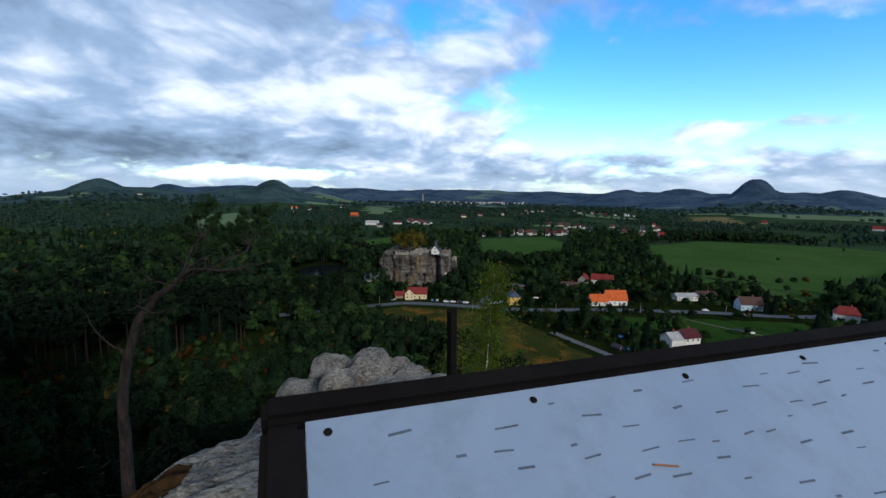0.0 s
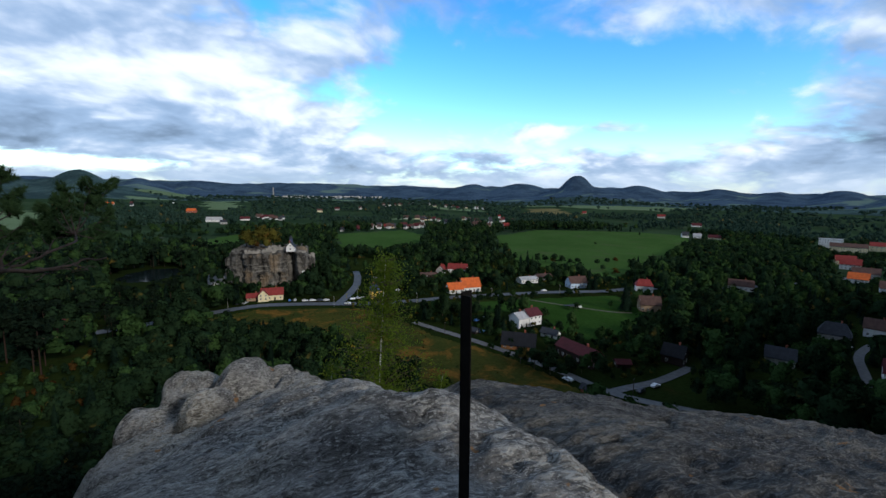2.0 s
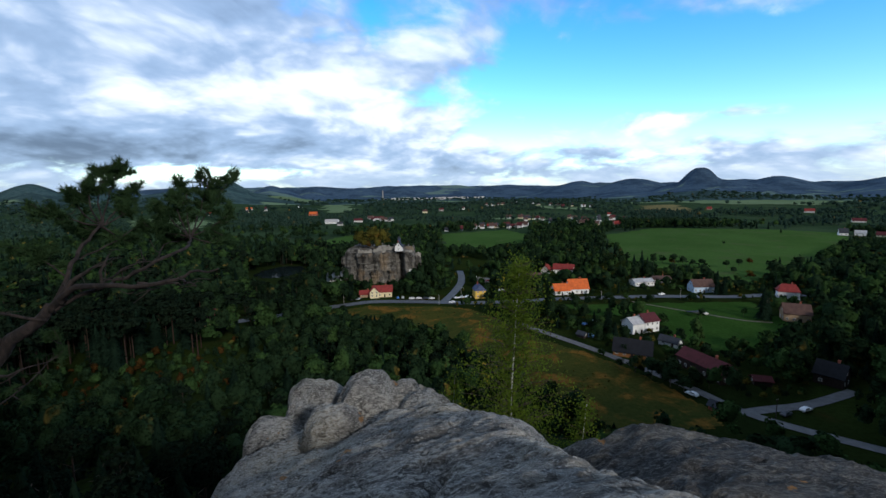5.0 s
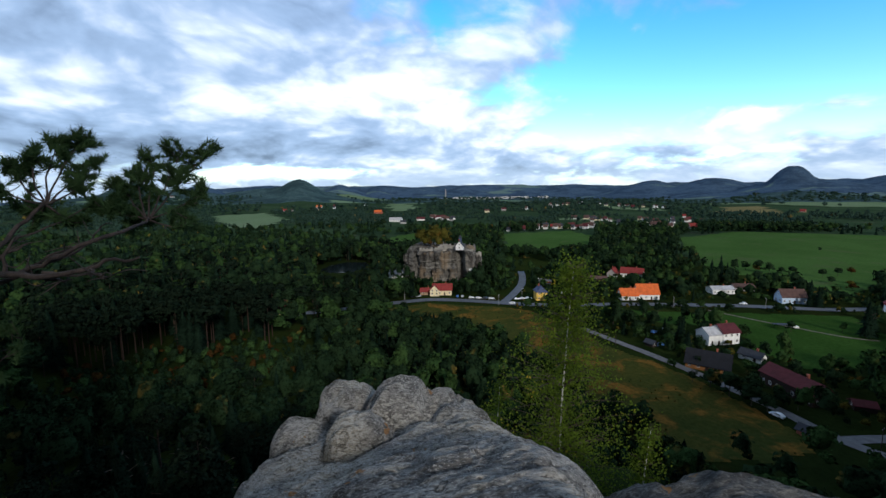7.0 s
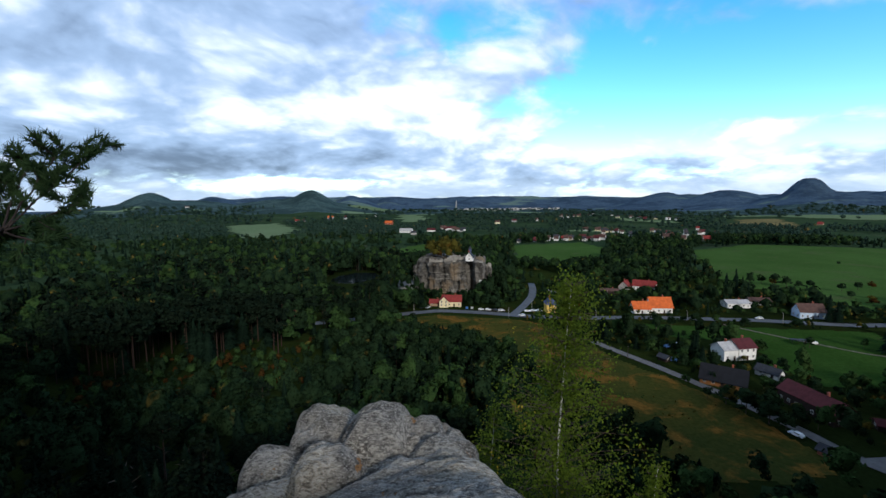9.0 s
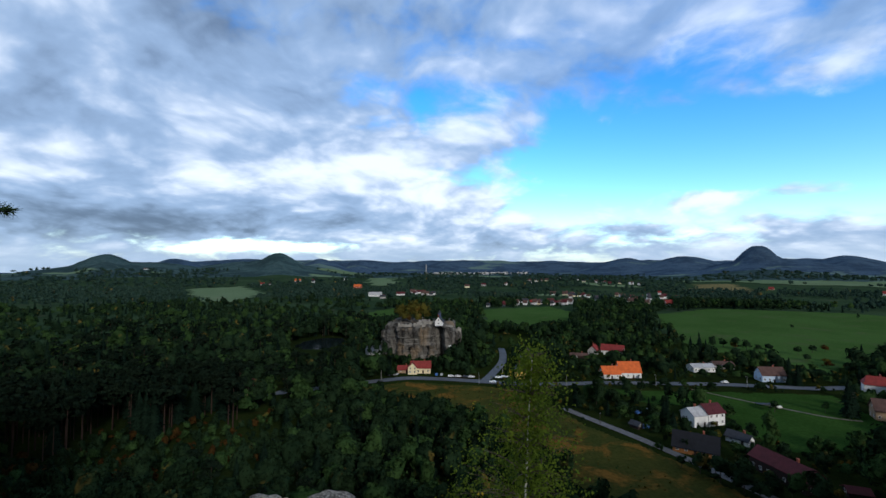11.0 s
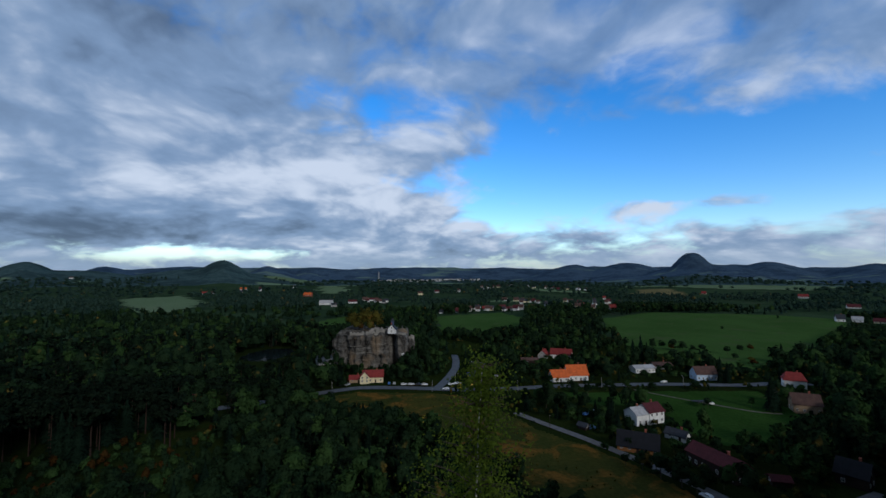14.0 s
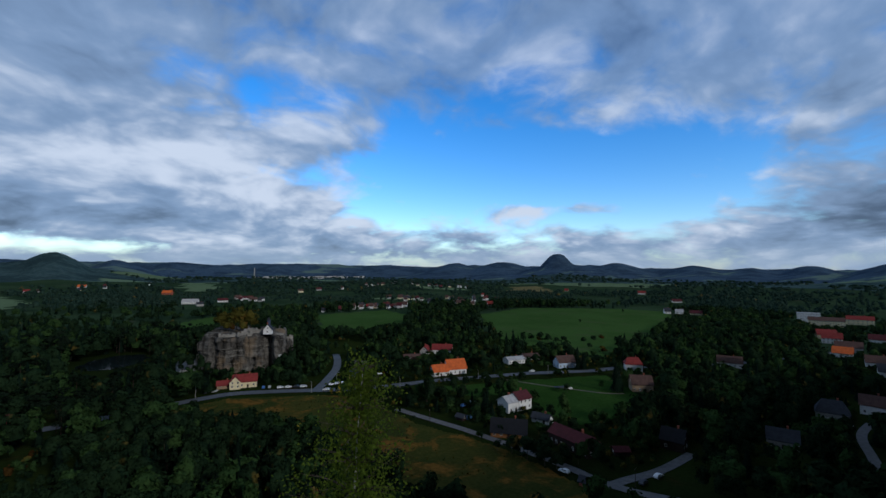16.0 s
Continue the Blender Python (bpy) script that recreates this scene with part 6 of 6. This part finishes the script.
vf_plots = scatter((-2900, 3200, 500, 3300), 44, very_far, (13, 20), (BROAD, BROAD, SPRUCE), 6)
vf_plots[:, 3] *= 2.4
SPECIMENS = (  # trees that can be told apart: x, y, height, width, kind
    (-170, 462, 17, 16, BROAD), (-158, 474, 18, 17, BROAD), (-146, 480, 17, 18, BROAD), (-132, 486, 18, 18, BROAD), (-118, 486, 17, 17, BROAD), (-104, 478, 18, 17, BROAD), (-94, 464, 16, 17, BROAD), (-125, 500, 20, 20, BROAD), (-145, 500, 20, 20, BROAD),
    (-58, 357, 17, 13, BROAD), (-50, 352, 16, 13, BROAD), (-46, 350, 11, 11, BROAD), (-64, 365, 16, 14, BROAD), (10, 360, 17, 13, BROAD), (16, 370, 19, 14, BROAD), (20, 364, 15, 14, BROAD), (-30, 349, 6, 8, LIGHT), (-46, 349, 8, 9, BROAD),
    (107.5, 165.5, 7.5, 9, BROAD), (110, 157, 7, 8, BROAD), (112, 150, 6, 7, BROAD), (97, 186, 6, 7, BROAD),
    (201, 228, 20, 24, SPRUCE), (207, 232, 14, 20, SPRUCE), (223, 288, 13, 18, SPRUCE), (219, 290, 9, 14, SPRUCE),
    (95, 160, 10.5, 15, BROAD), (98.5, 153, 10, 15, BROAD), (92, 167, 8.5, 12, BROAD), (101, 148.5, 7, 10, BROAD), (103.5, 160, 9, 12, BROAD), (107, 167, 7.5, 9, BROAD), (88, 172, 5, 7, BROAD), (116, 176, 7, 8, BROAD), (131, 178, 7, 9, BROAD), (112, 192, 5, 7, BROAD), (108, 206, 8, 10, BROAD), (103, 211, 7, 10, BROAD), (135, 215, 4, 6, BROAD), (98, 222, 7, 9, BROAD),
    (-160, 452, 19, 16, BROAD), (-150, 478, 20, 18, BROAD), (-138, 484, 21, 18, BROAD), (-126, 482, 20, 18, BROAD), (-112, 480, 20, 18, BROAD), (-98, 470, 19, 16, BROAD), (-94, 456, 17, 15, BROAD), (-90, 440, 14, 14, BROAD), (231, 296, 12, 10, SPRUCE), (28.5, 338, 13, 8, SPRUCE), (58, 342, 9, 11, LIGHT), (90, 395, 13, 13, LIGHT), (76, 400, 12, 14, LIGHT), (112, 470, 17, 19, BROAD), (128, 480, 18, 18, BROAD), (142, 486, 16, 17, BROAD), (170, 470, 16, 8, SPRUCE),
    (-62, 395, 20, 10, SPRUCE), (22, 400, 14, 14, BROAD), (30, 385, 14, 12, BROAD), (245, 415, 12, 14, BROAD), (262, 408, 13, 16, BROAD), (205, 372, 13, 14, BROAD), (190, 348, 14, 15, BROAD), (199, 345, 12, 15, BROAD), (170, 236, 7, 8, BROAD), (196, 236, 6, 7, LIGHT),
    (92, 246, 8, 9, LIGHT), (80, 243, 9, 11, BROAD), (71, 248, 8, 10, BROAD), (104, 262, 11, 11, BROAD), (114, 266, 10, 11, BROAD), (-2, 330, 7, 12, BROAD), (6, 334, 6, 10, LIGHT), (14, 338, 8, 12, BROAD), (-40, 345, 8, 9, LIGHT),
    (257, 418, 9, 15, BROAD), (270, 405, 10, 15, BROAD), (283, 396, 9, 15, BROAD), (263, 412, 7, 12, OLIVE), (277, 400, 7, 12, BROAD), (289, 362, 6, 12, BROAD), (284, 336, 6, 13, RUST), (288, 324, 6, 12, RUST), (294, 350, 5, 12, OLIVE), (300, 338, 5, 11, BROAD),
    (183, 561, 15, 18, BROAD), (195, 530, 16, 18, BROAD), (206, 501, 17, 18, BROAD), (222, 545, 16, 18, BROAD), (212, 520, 18, 17, BROAD), (190, 545, 14, 18, OLIVE), (200, 480, 14, 17, BROAD), (188, 500, 14, 16, BROAD),
    (400, 520, 6, 7, BROAD), (560, 610, 8, 6, BROAD), (300, 385, 8, 12, BROAD), (318, 392, 8, 12, BROAD), (334, 398, 7, 12, RUST),
)
plots = np.concatenate((np.array(SPECIMENS, float), plots))

KIND = {
    BROAD: ("broadleaf_tree", leaf_broad, bark, "full-crowned dark green broadleaf tree"), LIGHT: ("broadleaf_tree", leaf_light, bark, "light green broadleaf tree"), PINE: ("pine_tree", leaf_pine, bark_trunk, "tall pine with a bare reddish trunk and flat crown"),
    OLIVE: ("broadleaf_tree", leaf_olive, bark, "olive green broadleaf tree turning with autumn"),
    SPRUCE: ("spruce_tree", leaf_spruce, bark, "dark narrow spruce tree"), RUST: ("shrub_tree", leaf_rust, bark, "small tree turning rusty brown"),
}


def crown_arrays(kind, seed, fineness):
    if kind == SPRUCE:
        return spruce_mesh(seed, (7, 11, 17)[fineness], (4, 7, 10)[fineness])
    if kind == PINE:
        return lobes_mesh("crown", pine_lobes(seed, (3, 6, 11)[fineness]), (12, 28, 130)[fineness], (0.075, 0.040, 0.019)[fineness], seed)
    return lobes_mesh("crown", broad_lobes(seed, (2, 5, 13)[fineness]), (11, 30, 120)[fineness], (0.085, 0.052, 0.022)[fineness], seed)


order = np.argsort(np.hypot(plots[:, 0], plots[:, 1]))
plots = plots[order]
single = np.zeros(len(plots), bool)
single[:260] = True
marks = {(round(s[0], 2), round(s[1], 2)) for s in SPECIMENS}
for i, row in enumerate(plots):
    if (round(row[0], 2), round(row[1], 2)) in marks:
        single[i] = True

proto_trees = {}
rt = random.Random(21)
for x, y, h, w, kind, *up in [tuple(q) for q in plots[single]] + TOP:
    kind = int(kind)
    near = math.hypot(x, y) < 95
    key = (kind, rt.randrange(3), near)
    m = Matrix.Translation((x, y, up[0] if up else land1(x, y) - 0.3)) @ Matrix.Rotation(rt.uniform(0, 6.28), 4, "Z") @ Matrix.Diagonal((w, w, h, 1))
    if key not in proto_trees:
        name, lm, bk, label = KIND[kind]
        tree = empty(name)
        c = new("crown", raw_mesh("crown", *crown_arrays(kind, 50 + 7 * key[1] + kind, 2 if near else 1)))
        dress(c, lm, tree)
        t = new("trunk", trunk_mesh("trunk", 0.018, 0.85 if kind == PINE else 0.72, 0.02, key[1]))
        dress(t, bk, tree)
        tagged(tree, label, "tree")
        tree.matrix_basis = m
        proto_trees[key] = tree
    else:
        copy_thing(proto_trees[key], m).matrix_basis = m


def woods(name, rows, fineness, label, variants=4, trunks=True, leaf=None):
    """Far trees past counting, joined by kind."""
    for kind in sorted({int(v) for v in rows[:, 4]}):
        some = rows[rows[:, 4] == kind]
        if not len(some):
            continue
        r = np.random.default_rng(90 + kind)
        pick = r.integers(0, variants, len(some))
        V, T, k = [], [], 0
        for v in range(variants):
            cv, ct = crown_arrays(kind, 300 + v * 11 + kind, fineness)
            sub = some[pick == v]
            a = r.uniform(0, 6.28, len(sub))
            ca, sa = np.cos(a)[:, None], np.sin(a)[:, None]
            X = (cv[:, 0] * ca - cv[:, 1] * sa) * sub[:, 3:4] + sub[:, 0:1]
            Y = (cv[:, 0] * sa + cv[:, 1] * ca) * sub[:, 3:4] + sub[:, 1:2]
            Z = cv[:, 2] * sub[:, 2:3] + (land(sub[:, 0], sub[:, 1]) - 0.3)[:, None]
            V.append(np.stack((X, Y, Z), -1).reshape(-1, 3))
            T.append((ct[None] + (np.arange(len(sub)) * len(cv))[:, None, None] + k).reshape(-1, 3))
            k += len(sub) * len(cv)
        ob = new(name, raw_mesh(name, np.concatenate(V), np.concatenate(T)))
        dress(ob, leaf or KIND[kind][1])
        tagged(ob, label + ", " + KIND[kind][3], "woods", kind="stuff")
        if trunks and kind in (PINE,):
            bm_v, bm_t, k = [], [], 0
            tv = np.array([(0.013, 0, 0), (-0.007, 0.011, 0), (-0.007, -0.011, 0), (0.006, 0, 0.8), (-0.003, 0.005, 0.8), (-0.003, -0.005, 0.8)])
            tt = np.array([(0, 1, 4), (0, 4, 3), (1, 2, 5), (1, 5, 4), (2, 0, 3), (2, 3, 5)])
            Vt = tv[None] * some[:, [3, 3, 2]][:, None, :] + np.stack((some[:, 0], some[:, 1], land(some[:, 0], some[:, 1]) - 0.3), -1)[:, None, :]
            Tt = tt[None] + (np.arange(len(some)) * 6)[:, None, None]
            st = new("pine_trunks", raw_mesh("pine_trunks", Vt.reshape(-1, 3), Tt.reshape(-1, 3)))
            dress(st, bark_trunk)
            tagged(st, "bare reddish trunks of tall pines", "woods", kind="stuff")


rest = plots[~single]
dist = np.hypot(rest[:, 0], rest[:, 1])
woods("woods", rest[dist < 330], 1, "dense mixed wood on the valley side")
woods("woods", rest[dist >= 330], 0, "trees between fields and houses")
far_off = np.hypot(far_plots[:, 0], far_plots[:, 1]) > 950
woods("far_woods", far_plots[~far_off], 0, "trees and hedges between fields", 4, False)
woods("far_woods", far_plots[far_off], 0, "far trees between fields", 4, False, leaf_hazed)
woods("far_woods", vf_plots, 0, "woods far across the valley", 3, False, leaf_hazed)
